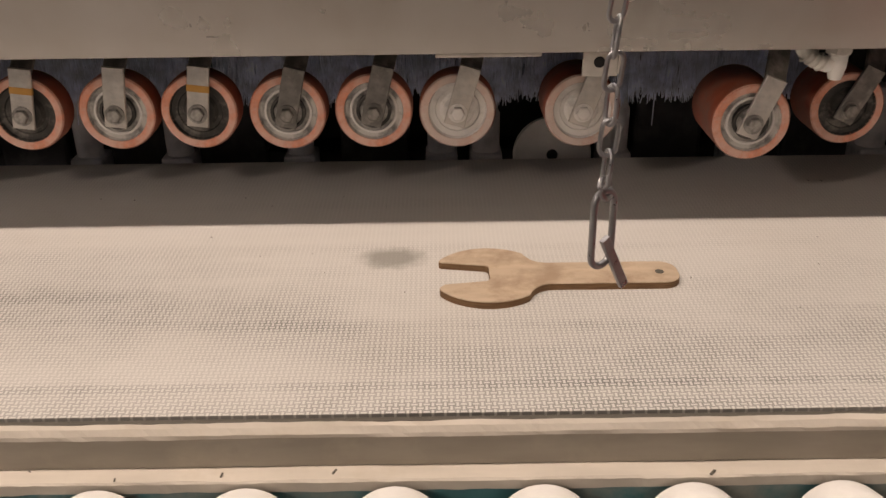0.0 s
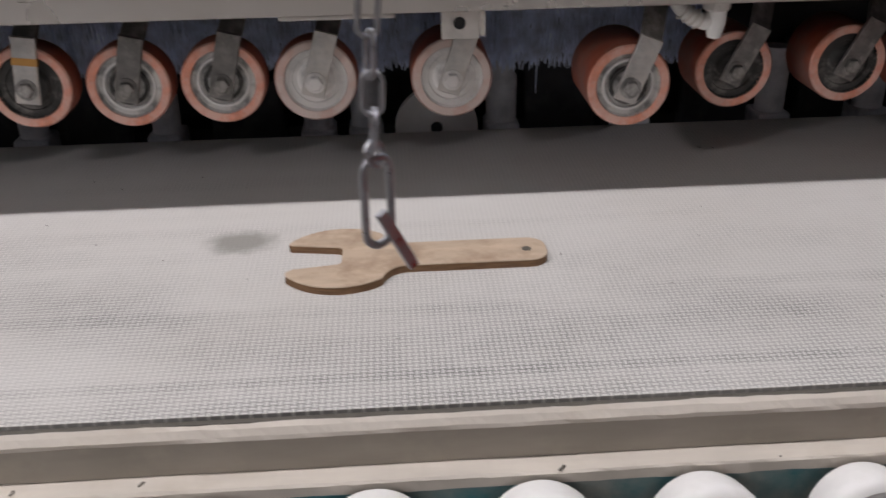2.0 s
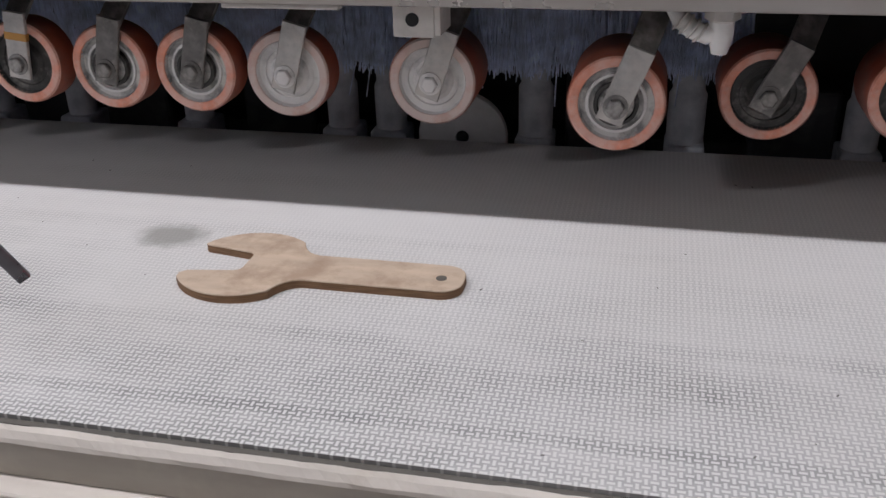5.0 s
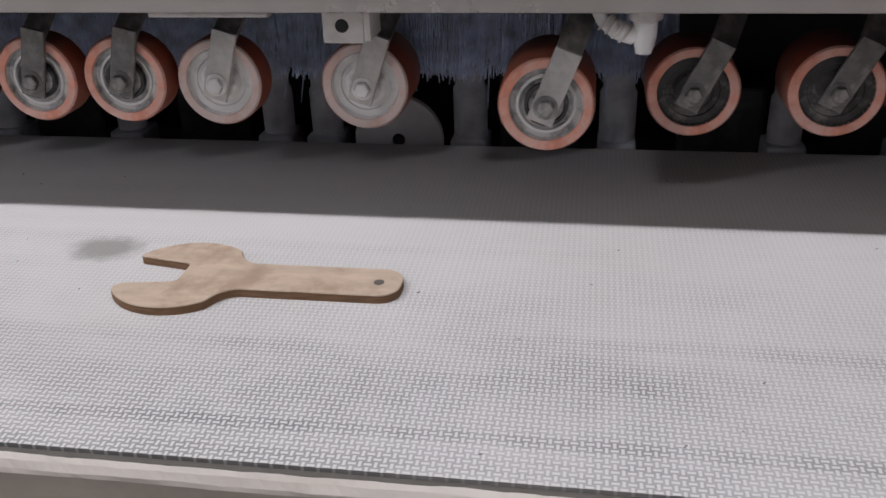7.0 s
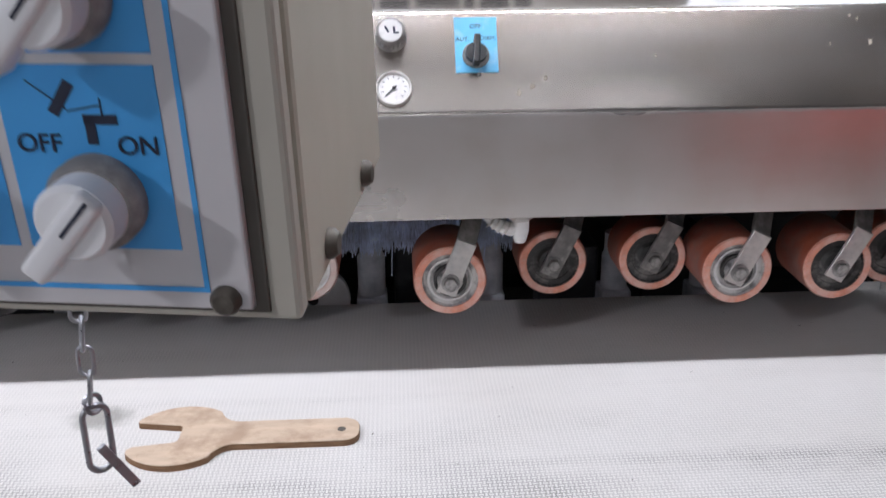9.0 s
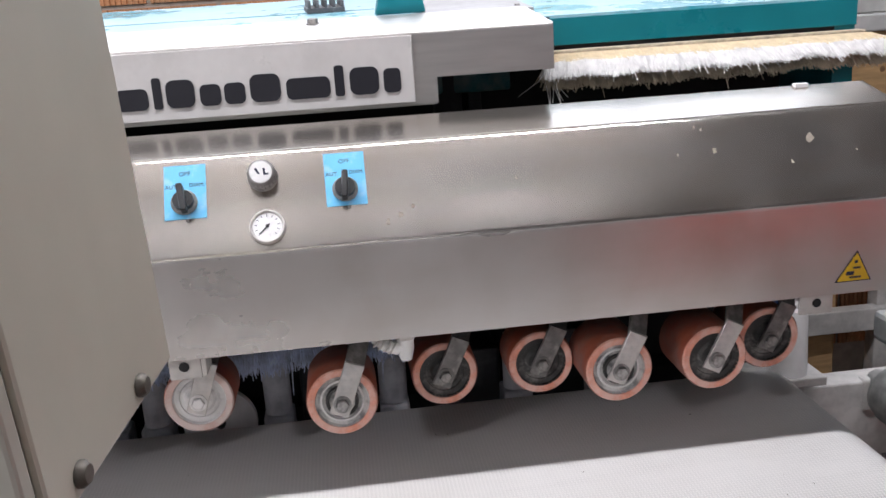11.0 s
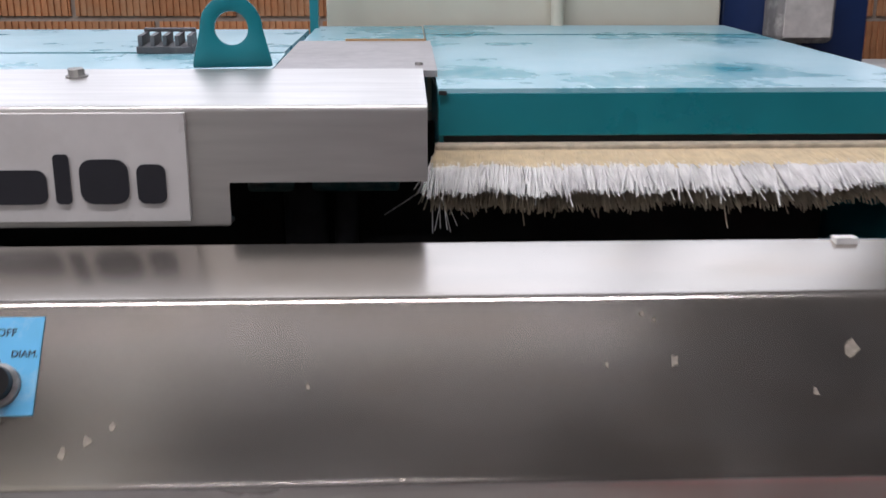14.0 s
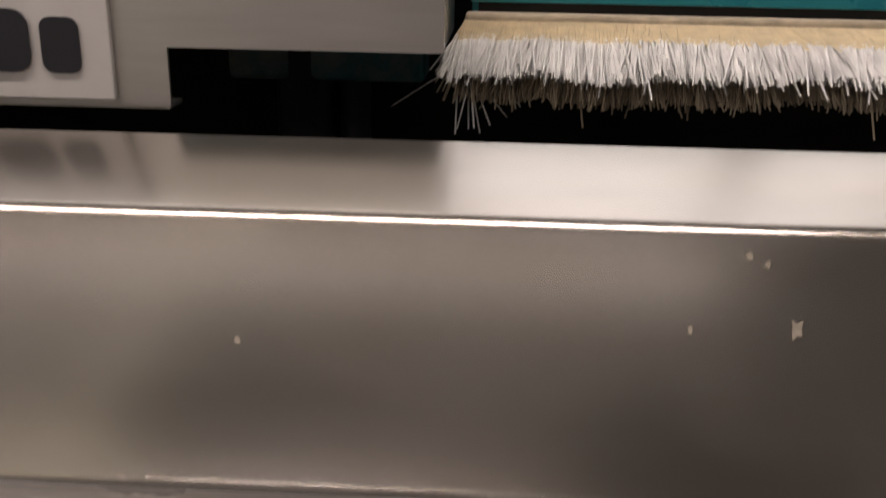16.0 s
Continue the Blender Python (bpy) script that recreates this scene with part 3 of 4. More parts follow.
# ---- polishing head: front cover ----
cover = thing("front_cover", "long folded brushed steel cover with switches and gauges", "machine cover")
CX0, CX1 = -1.5, 1.055
PROFILE = [(1.109, 1.110), (1.0895, 1.2355), (1.159, 1.3395), (1.238, 1.3590)]


def sheet(profile, thick, x0, x1, w=0.004):
    """A folded sheet: the outline of the profile and its offset towards +y and below."""
    n = len(profile)
    off = []
    for k in range(n):
        a, b = profile[max(0, k - 1)], profile[min(n - 1, k + 1)]
        d = Vector((b[0] - a[0], b[1] - a[1])).normalized()
        off.append((profile[k][0] + d[1] * thick, profile[k][1] - d[0] * thick))
    bm = bmesh.new()
    pts = list(profile) + off[::-1]
    a = [bm.verts.new((x0, y, z)) for y, z in pts]
    b = [bm.verts.new((x1, y, z)) for y, z in pts]
    for k in range(len(pts)):
        j = (k + 1) % len(pts)
        bm.faces.new((a[k], b[k], b[j], a[j]))
    for k in range(n - 1):
        q = 2 * n - 1 - k
        bm.faces.new((a[k], a[k + 1], a[q - 1], a[q])), bm.faces.new((b[k], b[k + 1], b[q - 1], b[q]))
    bmesh.ops.recalc_face_normals(bm, faces=bm.faces)
    if w:
        folds = [e for e in bm.edges if abs(e.verts[0].co.x - e.verts[1].co.x) > 0.01 and any(abs(e.verts[0].co.y - p[0]) + abs(e.verts[0].co.z - p[1]) < 1e-5 for p in profile[1:-1])]
        bevel(bm, w, 4, folds)
    return bm


def rounded_profile(profile, r, seg=5):
    out = [profile[0]]
    for a, p, b in zip(profile, profile[1:], profile[2:]):
        p, da, db = Vector(p), (Vector(a) - Vector(p)).normalized(), (Vector(b) - Vector(p)).normalized()
        for k in range(seg + 1):
            s = k / seg
            q = (1 - s) ** 2 * (p + da * r) + 2 * s * (1 - s) * p + s ** 2 * (p + db * r)
            out.append((q.x, q.y))
    out.append(profile[-1])
    return out


part("sheet", sheet(rounded_profile(PROFILE, 0.005), 0.0025, CX0, CX1, 0), STEEL, cover, "folded brushed steel sheet, streaked with dust", smooth=True)
part("end_plate", extrude_x([(y + 0.003 if k < 2 else y, z) for k, (y, z) in enumerate(PROFILE)] + [(1.238, 1.113)], CX1 - 0.004, CX1 - 0.0005), STEEL, cover)
part("lower_flange", box(CX0, CX1 - 0.005, 1.1125, 1.135, 1.1085, 1.111), STEEL, cover)


def cover_frame(x, z):
    """The pose of a thing on the slanted upper face: its local z looks out of the face, local y up along it."""
    (y0, z0), (y1, z1) = PROFILE[1], PROFILE[2]
    y = y0 + (y1 - y0) * (z - z0) / (z1 - z0)
    return pose(x, y, z, math.degrees(math.atan2(z1 - z0, y1 - y0)), 0, 0)


def selector(x, z, turn=8):
    t = thing("selector_switch", "black rotary switch on a light blue legend plate", "switch", cover_frame(x, z), "selector switches")
    pl = part("legend_plate", prism([(-0.0235, -0.033), (0.0235, -0.033), (0.0235, 0.033), (-0.0235, 0.033)], 0.0003, 0.0012), BLUE_LIGHT, t, "light blue legend plate")
    words("OFF", 0.0075, INK, pl, pose(0.0, 0.022, 0.0014))
    words("AUT.", 0.0068, INK, pl, pose(-0.015, 0.0065, 0.0014))
    words("DIAM.", 0.0066, INK, pl, pose(0.0135, 0.0075, 0.0014))
    part("bezel", lathe([(0.0, 0.001), (0.0148, 0.001), (0.0148, 0.005), (0.0125, 0.0075), (0, 0.0075)], 28, "z"), BOLT, t, "grey metal ring", smooth=True, m=pose(-0.001, -0.0135, 0))
    kn = part("knob", lathe([(0.0, 0.007), (0.0122, 0.007), (0.0115, 0.0125), (0, 0.0128)], 28, "z"), KNOB_BLACK, t, "black turning knob", smooth=True, m=pose(-0.001, -0.0135, 0, 0, 0, turn))
    part("grip", box(-0.0036, 0.0036, -0.0175, 0.0155, 0.011, 0.025, 0.0016), KNOB_BLACK, kn)
    part("screw", lathe([(0, 0.001), (0.002, 0.001), (0.002, 0.003), (0, 0.003)], 10, "z"), BOLT, t, m=pose(0.002, -0.036, 0))
    return t


def gauge(x, z):
    t = thing("pressure_gauge", "small round pressure gauge with a white dial", "gauge", cover_frame(x, z), "pressure gauges")
    part("case", lathe([(0.0165, 0.004), (0.0178, 0.007), (0.0195, 0.007), (0.0202, 0.004), (0.0202, 0.0), (0.0, 0.0)], 36, "z"), PLATE, t, "dusty chrome ring", smooth=True)
    dial = part("dial", lathe([(0, 0.0045), (0.0168, 0.0045), (0.0168, 0.002), (0, 0.002)], 36, "z"), DIAL, t)
    for k in range(11):
        part("tick", box(-0.0003, 0.0003, 0.0115, 0.0145, 0.0046, 0.0049), INK, dial, m=pose(0, 0, 0, 0, 0, -135 + 27 * k))
    part("needle", box(-0.0007, 0.0007, -0.004, 0.0125, 0.005, 0.0056), KNOB_BLACK, t, "black needle", m=pose(0, 0, 0, 0, 0, 135))
    part("hub", lathe([(0, 0.0065), (0.002, 0.0065), (0.002, 0.005), (0, 0.005)], 12, "z"), KNOB_BLACK, t)
    return t


def regulator(x, z):
    t = thing("pressure_regulator", "dusty grey regulator knob with two dark marks", "regulator knob", cover_frame(x, z) @ pose(0, 0, 0, 8, 0, 0), "regulator knobs")
    kn = part("knob", lathe([(0.0175, 0.0), (0.0172, 0.005), (0.0152, 0.007), (0.0152, 0.022), (0.0135, 0.0245), (0, 0.025)], 30, "z"), GREY_KNOB, t, smooth=True)
    for k in range(18):
        a = math.radians(20 * k)
        part("rib", box(0.0148, 0.0162, -0.0009, 0.0009, 0.008, 0.021), GREY_KNOB, kn, m=pose(0, 0, 0, 0, 0, 20 * k))
    part("top_disc", lathe([(0, 0.0258), (0.0125, 0.0258), (0.0128, 0.0245), (0, 0.0245)], 28, "z"), DIAL, kn, "dusty white top")
    part("mark", box(-0.0012, 0.0012, -0.004, 0.004, 0.0258, 0.0262), INK, kn, m=pose(-0.004, 0.001, 0, 0, 0, 30))
    part("mark", box(-0.0012, 0.0012, -0.004, 0.004, 0.0258, 0.0262), INK, kn, m=pose(0.004, 0.0, 0, 0, 0, 5))
    part("mark", box(-0.003, 0.003, -0.001, 0.001, 0.0258, 0.0262), INK, kn, m=pose(0.006, -0.003, 0))
    return t


STEP = 0.1825
for k in range(-4, 1):
    selector(0.360 + STEP * k, 1.3035, 8 if k else -4)
    gauge(0.268 + STEP * k, 1.2605)
    regulator(0.266 + STEP * k, 1.312)

# splashes of dried slurry on the cover
rng = random.Random(8)
FLECKS = [(0.806, 1.301, 0.006), (0.787, 1.328, 0.004), (0.795, 1.325, 0.003), (0.93, 1.306, 0.010), (0.42, 1.262, 0.005), (0.435, 1.270, 0.004), (0.405, 1.256, 0.006), (0.76, 1.30, 0.003), (0.90, 1.282, 0.004), (0.985, 1.29, 0.003), (0.56, 1.29, 0.003)]
for fx, fz, fr in FLECKS:
    pts = []
    for k in range(9):
        a, rr = 2 * math.pi * k / 9, fr * rng.uniform(0.35, 1.0)
        pts.append((rr * 0.7 * math.cos(a), rr * math.sin(a)))
    part("slurry_splash", prism(pts, 0.0002, 0.0004), SPLASH, cover, "dried pale slurry splash", m=cover_frame(fx, fz))

# yellow warning triangle near the end of the cover
warn = thing("warning_sign", "yellow triangular sticker warning of crushed fingers", "sign", pose(0.978, 1.1060, 1.128, 98.9, 0, 0))
part("black_border", prism([(-0.024, -0.0015), (0.024, -0.0015), (0, 0.041)], 0.0002, 0.0009), INK, warn)
part("yellow_field", prism([(-0.0215, 0.0), (0.0215, 0.0), (0, 0.038)], 0.0008, 0.0013), YELLOW, warn)
for x0, x1, y0, y1 in ((-0.006, 0.009, 0.0035, 0.006), (-0.003, 0.007, 0.0165, 0.019), (-0.011, -0.001, 0.008, 0.013), (-0.002, 0.002, 0.024, 0.028)):
    part("symbol_bar", prism([(x0, y0), (x1, y0), (x1, y1), (x0, y1)], 0.0012, 0.0017), INK, warn)


# ---- pressing rollers ----
def press_roller(x, y, z, lean, hub, arm, stripe=False, Ln=0.14):
    """A roller whose axle runs along y; its front face is at y, and its arm stands before the face and leans to the right as it rises."""
    R = 0.0455
    t = thing("press_roller", "orange rubber press roller, %s hub, %s steel arm" % ({HUB_LIGHT: "dusty grey", HUB_DARK: "dark grimy", HUB_PALE: "chalky pale"}[hub], ("dusty" if arm == ARM else "darkened")), "roller", pose(x, y, z), "press rollers")
    body = lathe([(R - 0.011, 0.0), (R - 0.002, 0.0), (R, 0.003), (R, Ln), (0.01, Ln)], 48)
    part("sleeve", body, RUBBER, t, "orange polyurethane sleeve", smooth=True)
    part("rim", lathe([(R - 0.0115, 0.0015), (R - 0.0105, -0.0012), (R - 0.003, -0.0012), (R - 0.0012, 0.001)], 48), FACE_PALE if hub == HUB_PALE else FACE, t, "dusty pink end face", smooth=True)
    part("hub", lathe([(R - 0.011, 0.0), (R - 0.0125, 0.0045), (R - 0.019, 0.0045), (R - 0.02, 0.0065), (0.021, 0.0065), (0.017, 0.002), (0.009, 0.001), (0, 0.001)], 40), hub, t, smooth=True)
    if hub == HUB_LIGHT:
        # dark ring colours in the shade of the bearing groove
        part("groove_shade", lathe([(0.0205, 0.0062), (0.0205, -0.0004), (0.0175, -0.0006), (0.0165, 0.0012)], 36), HUB_DARK, t, "dark ring for the shaded groove round the bearing", smooth=True)
        part("bearing_ring", lathe([(0.0285, 0.0046), (0.0278, 0.0022), (0.0255, 0.0022), (0.0248, 0.0046)], 36), HUB_PALE, t, smooth=True)
    w, H = 0.0125, 0.056
    pts = [(-w, -0.016), (w, -0.016), (w, H), (-w, H)]
    bar = prism(pts, 0.0035, 0.0085, 0.0008, 1)
    bar = moved(bar, pose(0, 0, 0, 90, 0, 0))
    bar = moved(bar, pose(0, 0, 0, 0, lean, 0))
    top = Vector((math.sin(radians(lean)) * H, 0, math.cos(radians(lean)) * H))
    back = box(-w, w, -0.0085, 0.07, -0.0025, 0.0025, 0.0008, 1)
    back = moved(back, Matrix.Translation(top + Vector((0, 0, -0.001))) @ pose(0, 0, 0, 0, lean, 0) @ pose(0, 0, 0, 48, 0, 0))
    ar = part("arm", bar, arm, t)
    # bend takes the dark tone: shade under the cover put into its colour
    part("arm_bend", back, ARM_DARK, ar, "blackened bend of the arm")
    part("bolt", hexhead(0.0085, 0.007), HUB_PALE if hub == HUB_PALE else BOLT if arm == ARM else arm, ar, m=pose(0, -0.0087, 0))
    if stripe:
        sb = moved(prism([(-w - 0.0003, 0.026), (w + 0.0003, 0.026), (w + 0.0003, 0.034), (-w - 0.0003, 0.034)], 0.0032, 0.0088), pose(0, 0, 0, 90, 0, 0))
        part("paint_stripe", moved(sb, pose(0, 0, 0, 0, lean, 0)), STRIPE, ar, "ochre paint stripe")
    return t


ROLLERS = [
    (-0.715, 1.188, 1.026, 12, HUB_LIGHT, ARM, False), (-0.61, 1.188, 1.026, 8, HUB_DARK, ARM, False),
    (-0.508, 1.188, 1.026, 7, HUB_DARK, ARM, True), (-0.401, 1.188, 1.026, 6, HUB_LIGHT, ARM, False), (-0.305, 1.188, 1.026, 7, HUB_DARK, ARM, True),
    (-0.202, 1.19, 1.023, 13, HUB_LIGHT, ARM_DARK, False), (-0.101, 1.186, 1.025, 14, HUB_LIGHT, ARM_DARK, False),
    (-0.003, 1.195, 1.021, 16, HUB_PALE, ARM, False), (0.146, 1.207, 1.0155, 19, HUB_PALE, ARM, False),
    # 0.470 and 0.602: dark hub and arm also stand in for shade there
    (0.331, 1.153, 1.016, 21, HUB_LIGHT, ARM, False), (0.470, 1.222, 1.0095, 25, HUB_DARK, ARM_DARK, False),
    (0.602, 1.220, 1.0125, 26, HUB_DARK, ARM_DARK, False), (0.693, 1.160, 1.0165, 26, HUB_LIGHT, ARM, False),
    (0.827, 1.170, 1.0145, 27, HUB_DARK, ARM, False), (0.924, 1.216, 1.0155, 27, HUB_DARK, ARM_DARK, False),
]
for k, r in enumerate(ROLLERS):
    press_roller(*r, Ln=0.03 if k < 8 else 0.065 if k in (8, 10, 11) else 0.085)


# ---- behind the rollers ----
def bristle_row(x0, x1, n, root, length, r, spread, bend, seed, rows=0.01, ragged=0.06, fan=0.0):
    """Many thin bars that hang from a line of roots, each a tapered three-sided strip with one bend."""
    rng = random.Random(seed)
    vs, fs = [], []
    for _ in range(n):
        x = rng.uniform(x0, x1)
        y, z = root[0] + rng.uniform(-rows, rows) * 0.5, root[1]
        clump = 0.5 + 0.5 * math.sin(x * 130 + 2.0 * math.sin(x * 47))
        ln = length * (0.86 + 0.12 * clump + rng.uniform(-ragged, 0.08) + (0.3 if rng.random() < 0.004 else 0.0))
        sx = rng.gauss(0, spread) + 0.35 * spread * math.sin(x * 90) + max(-0.2, min(0.8, fan * (x - 0.74)))
        d1 = Vector((sx * 0.5, bend[0], bend[1])).normalized()
        d2 = Vector((sx, bend[2] + rng.gauss(0, spread * 0.5), bend[3])).normalized()
        p0 = Vector((x, y, z))
        p1 = p0 + d1 * ln * 0.5
        p2 = p1 + d2 * ln * 0.5
        base = len(vs)
        for p, k in ((p0, 1.0), (p1, 1.0), (p2, 0.85)):
            for a in (90, 210, 330):
                vs.append((p.x + r * k * math.cos(radians(a)), p.y - r * k * math.sin(radians(a)) * 0.8, p.z + r * k * math.sin(radians(a)) * 0.6))
        for s in (0, 3):
            for i in range(3):
                j = (i + 1) % 3
                fs.append((base + s + i, base + s + j, base + s + 3 + j, base + s + 3 + i))
        fs.append((base + 6, base + 7, base + 8))
    return vs, fs


def bristles(name, data, mat, parent, label, root=None):
    me = bpy.data.meshes.new(name)
    me.from_pydata(data[0], [], data[1])
    me.materials.append(mat)
    if root:
        me.materials.append(root)
        me.polygons.foreach_set("material_index", [1 if k % 7 < 3 else 0 for k in range(len(me.polygons))])
    ob = new(name, me)
    ob.parent = parent
    return tagged(ob, label, kind="stuff")


dark_brush = thing("strip_brush", "long strip brush with grey-blue bristles behind the press rollers", "brush")
part("holder", box(-0.9, 0.46, 1.31, 1.36, 1.095, 1.118), DARKBLOCK, dark_brush)
bristles("bristles", bristle_row(-0.9, 0.46, 5200, (1.335, 1.1), 0.108, 0.0009, 0.11, (0.02, -1, -0.03, -1), 5, rows=0.03), BRISTLE_DARK, dark_brush, "grey-blue bristles")

housing = thing("spindle_housing", "inside of the polishing head, near black for its deep shade", "machine housing")
# black sheets carry the deep shade inside the head in their colour
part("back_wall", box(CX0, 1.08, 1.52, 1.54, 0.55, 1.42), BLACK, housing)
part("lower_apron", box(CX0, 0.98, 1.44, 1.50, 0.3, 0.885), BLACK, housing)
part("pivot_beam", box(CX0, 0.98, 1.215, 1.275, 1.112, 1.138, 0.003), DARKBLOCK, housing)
# unseen plate, added to keep lamp light off the belt's far edge
part("inner_light_block", box(CX0, 0.98, 1.2, 1.515, 1.15, 1.156), BLACK, housing)
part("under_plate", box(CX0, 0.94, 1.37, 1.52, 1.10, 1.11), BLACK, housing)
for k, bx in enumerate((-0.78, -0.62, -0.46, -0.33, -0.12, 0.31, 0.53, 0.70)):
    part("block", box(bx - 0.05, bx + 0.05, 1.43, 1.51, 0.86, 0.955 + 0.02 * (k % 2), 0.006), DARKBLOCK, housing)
for px, pz, pr in ((-0.53, 0.955, 0.019), (-0.40, 0.955, 0.019), (-0.225, 0.95, 0.019), (-0.022, 0.957, 0.02), (0.042, 0.957, 0.02), (0.226, 0.962, 0.021), (0.405, 0.96, 0.022), (0.60, 0.955, 0.02), (0.74, 0.955, 0.02)):
    po = part("post", lathe([(0, 0.88), (pr, 0.88), (pr, pz - 0.006), (pr * 0.85, pz), (pr * 0.85, pz + 0.03), (0, pz + 0.03)], 24, "z"), POST, housing, "grey plastic spacer post", smooth=True, m=pose(px, 1.41, 0))
    part("foot", box(-0.023, 0.023, -0.025, 0.025, 0.86, 0.897, 0.004), POST, po)

half = thing("round_plate", "pale half-round plate with a dark hole, behind the belt", "plate")
arc = [(0.056 * math.cos(a), 0.056 * math.sin(a)) for a in np.linspace(-0.35, math.pi + 0.35, 30)]
part("disc", moved(prism(arc, 0, 0.012, 0.0015), pose(0.137, 1.405, 0.892, 90, 0, 0)), WHITE_CAP, half)
part("hole", lathe([(0.0085, -0.0005), (0.0085, 0.002), (0.006, -0.003), (0, -0.004)], 20), BLACK, half, "dark bolt hole", smooth=True, m=pose(0.137, 1.392, 0.8925))

# brackets, fittings under the cover
tab = thing("cover_bracket", "dusty steel bracket with a round hole, bolted under the cover", "bracket")
part("plate", box(0.131, 0.169, 1.128, 1.132, 1.078, 1.110, 0.001), PLATE, tab)
part("side", box(0.1692, 0.175, 1.128, 1.17, 1.08, 1.110, 0.001), PLATE, tab)
part("hole", lathe([(0, -0.0006), (0.0062, -0.0006), (0.0062, 0.001), (0, 0.001)], 20), BLACK, tab, m=pose(0.149, 1.128, 1.094))
tab2 = thing("cover_bracket", "dusty steel bracket with a round hole at the cover's end", "bracket")
part("plate", box(0.925, 0.97, 1.135, 1.139, 1.076, 1.107, 0.001), PLATE, tab2)
part("hole", lathe([(0, -0.0006), (0.006, -0.0006), (0.006, 0.001), (0, 0.001)], 20), BLACK, tab2, m=pose(0.948, 1.135, 1.091))
strip = solid("cover_strip", box(-0.028, 0.085, 1.116, 1.128, 1.1035, 1.108, 0.0008), PLATE, "thin dusty metal strip under the cover's lower edge", "strip")
elbow = thing("hose_fitting", "dusty white pipe elbow with a threaded nut under the cover", "fitting")
part("nut", lathe([(0, 1.108), (0.015, 1.108), (0.015, 1.096), (0.012, 1.094), (0, 1.094)], 6, "z"), PLATE, elbow, m=pose(0.416, 1.15, 0))
part("stem", lathe([(0.0105, 1.096), (0.0105, 1.08), (0.007, 1.066), (0, 1.064)], 20, "z"), WHITE_CAP, elbow, smooth=True, m=pose(0.416, 1.15, 0))
part("elbow", tube([(0.416, 1.15, 1.086), (0.404, 1.15, 1.082), (0.392, 1.152, 1.086), (0.382, 1.155, 1.094), (0.376, 1.16, 1.104)], 0.0085, 12), WHITE_CAP, elbow, smooth=True)
for k in range(4):
    part("thread_ring", lathe([(0.0085, -0.0015), (0.0105, 0), (0.0085, 0.0015)], 16, "x"), PLATE, elbow, m=pose(0.399 - 0.006 * k, 1.151, 1.0835 + 0.0035 * k, 0, 35, 0))
foot = thing("end_post", "white dusty levelling post with a ringed neck at the belt's end", "post")
part("column", lathe([(0, 0.875), (0.028, 0.875), (0.026, 0.97), (0.024, 0.985), (0.018, 0.99), (0.021, 0.997), (0.018, 1.004), (0.021, 1.011), (0.018, 1.018), (0.018, 1.108), (0, 1.108)], 24, "z"), WHITE_CAP, foot, smooth=True, m=pose(1.052, 1.395, 0))
part("shelf", box(0.98, 1.1, 1.36, 1.45, 0.86, 0.875, 0.003), PLATE, foot)


# ---- polishing head: hood, lids and white brush ----
def lid_z(y):
    return 1.466 + 0.082 * (y - 1.37)


hood = thing("spindle_hood", "satin stainless steel hood with a notched lower edge", "machine hood")
HX0, HX1 = -1.5, 0.643
front = [(HX0, 1.369), (0.489, 1.369), (0.489, 1.402), (HX1, 1.402), (HX1, 1.456), (HX0, 1.456)]
part("front_sheet", moved(prism(front, -0.0025, 0.0), pose(0, 1.2645, 0, 90, 0, 0)), STEEL_HOOD, hood)
part("top_sheet", extrude_x(rounded_profile([(1.2645, 1.4559), (1.2645, 1.4612), (1.438, 1.480)], 0.0045) + [(1.438, 1.4775), (1.272, 1.459), (1.267, 1.4559)], HX0, HX1), STEEL_HOOD, hood, smooth=True)
part("end_sheet", extrude_x([(1.268, 1.402), (1.268, 1.458), (1.438, 1.4770), (1.438, 1.402)], HX1 - 0.004, HX1 - 0.001), STEEL_HOOD, hood)
part("lower_lip", box(HX0, 0.487, 1.268, 1.29, 1.367, 1.370), STEEL_HOOD, hood)
bolt_h = thing("hood_bolt", "grey hexagonal bolt on the hood's top", "bolt", pose(0.335, 1.395, 1.4755, 6, 0, 0))
part("washer", lathe([(0, 0), (0.0095, 0), (0.0095, 0.0015), (0, 0.0015)], 24, "z"), BOLT, bolt_h)
part("head", lathe([(0.0075, 0.0015), (0.0075, 0.0068), (0.0065, 0.0078), (0, 0.0078)], 6, "z"), BOLT, bolt_h)

plate = thing("name_plate", "white plate with a row of dark charcoal shapes on the hood", "sign")
part("board", box(-0.06, 0.459, 1.2605, 1.2645, 1.3725, 1.4565, 0.0006, 1), SIGN_WHITE, plate)


def block(x0, x1, z0, z1, hole=None, lean=0.0):
    """A plain rounded shape in the plate's colour of ink."""
    w, h = x1 - x0, z1 - z0
    r = min(w, h) * 0.28
    pts = []
    for cx, cz, a0 in ((x1 - r, z1 - r, 0), (x0 + r, z1 - r, 90), (x0 + r, z0 + r, 180), (x1 - r, z0 + r, 270)):
        for k in range(5):
            a = radians(a0 + 22.5 * k)
            pts.append((cx + r * math.cos(a), cz + r * math.sin(a)))
    return moved(prism(pts, 0.0, 0.0008), pose(0, 1.2602, 0, 90, 0, 0))


LOW, MID, TALL = 1.387, 1.4135, 1.4255
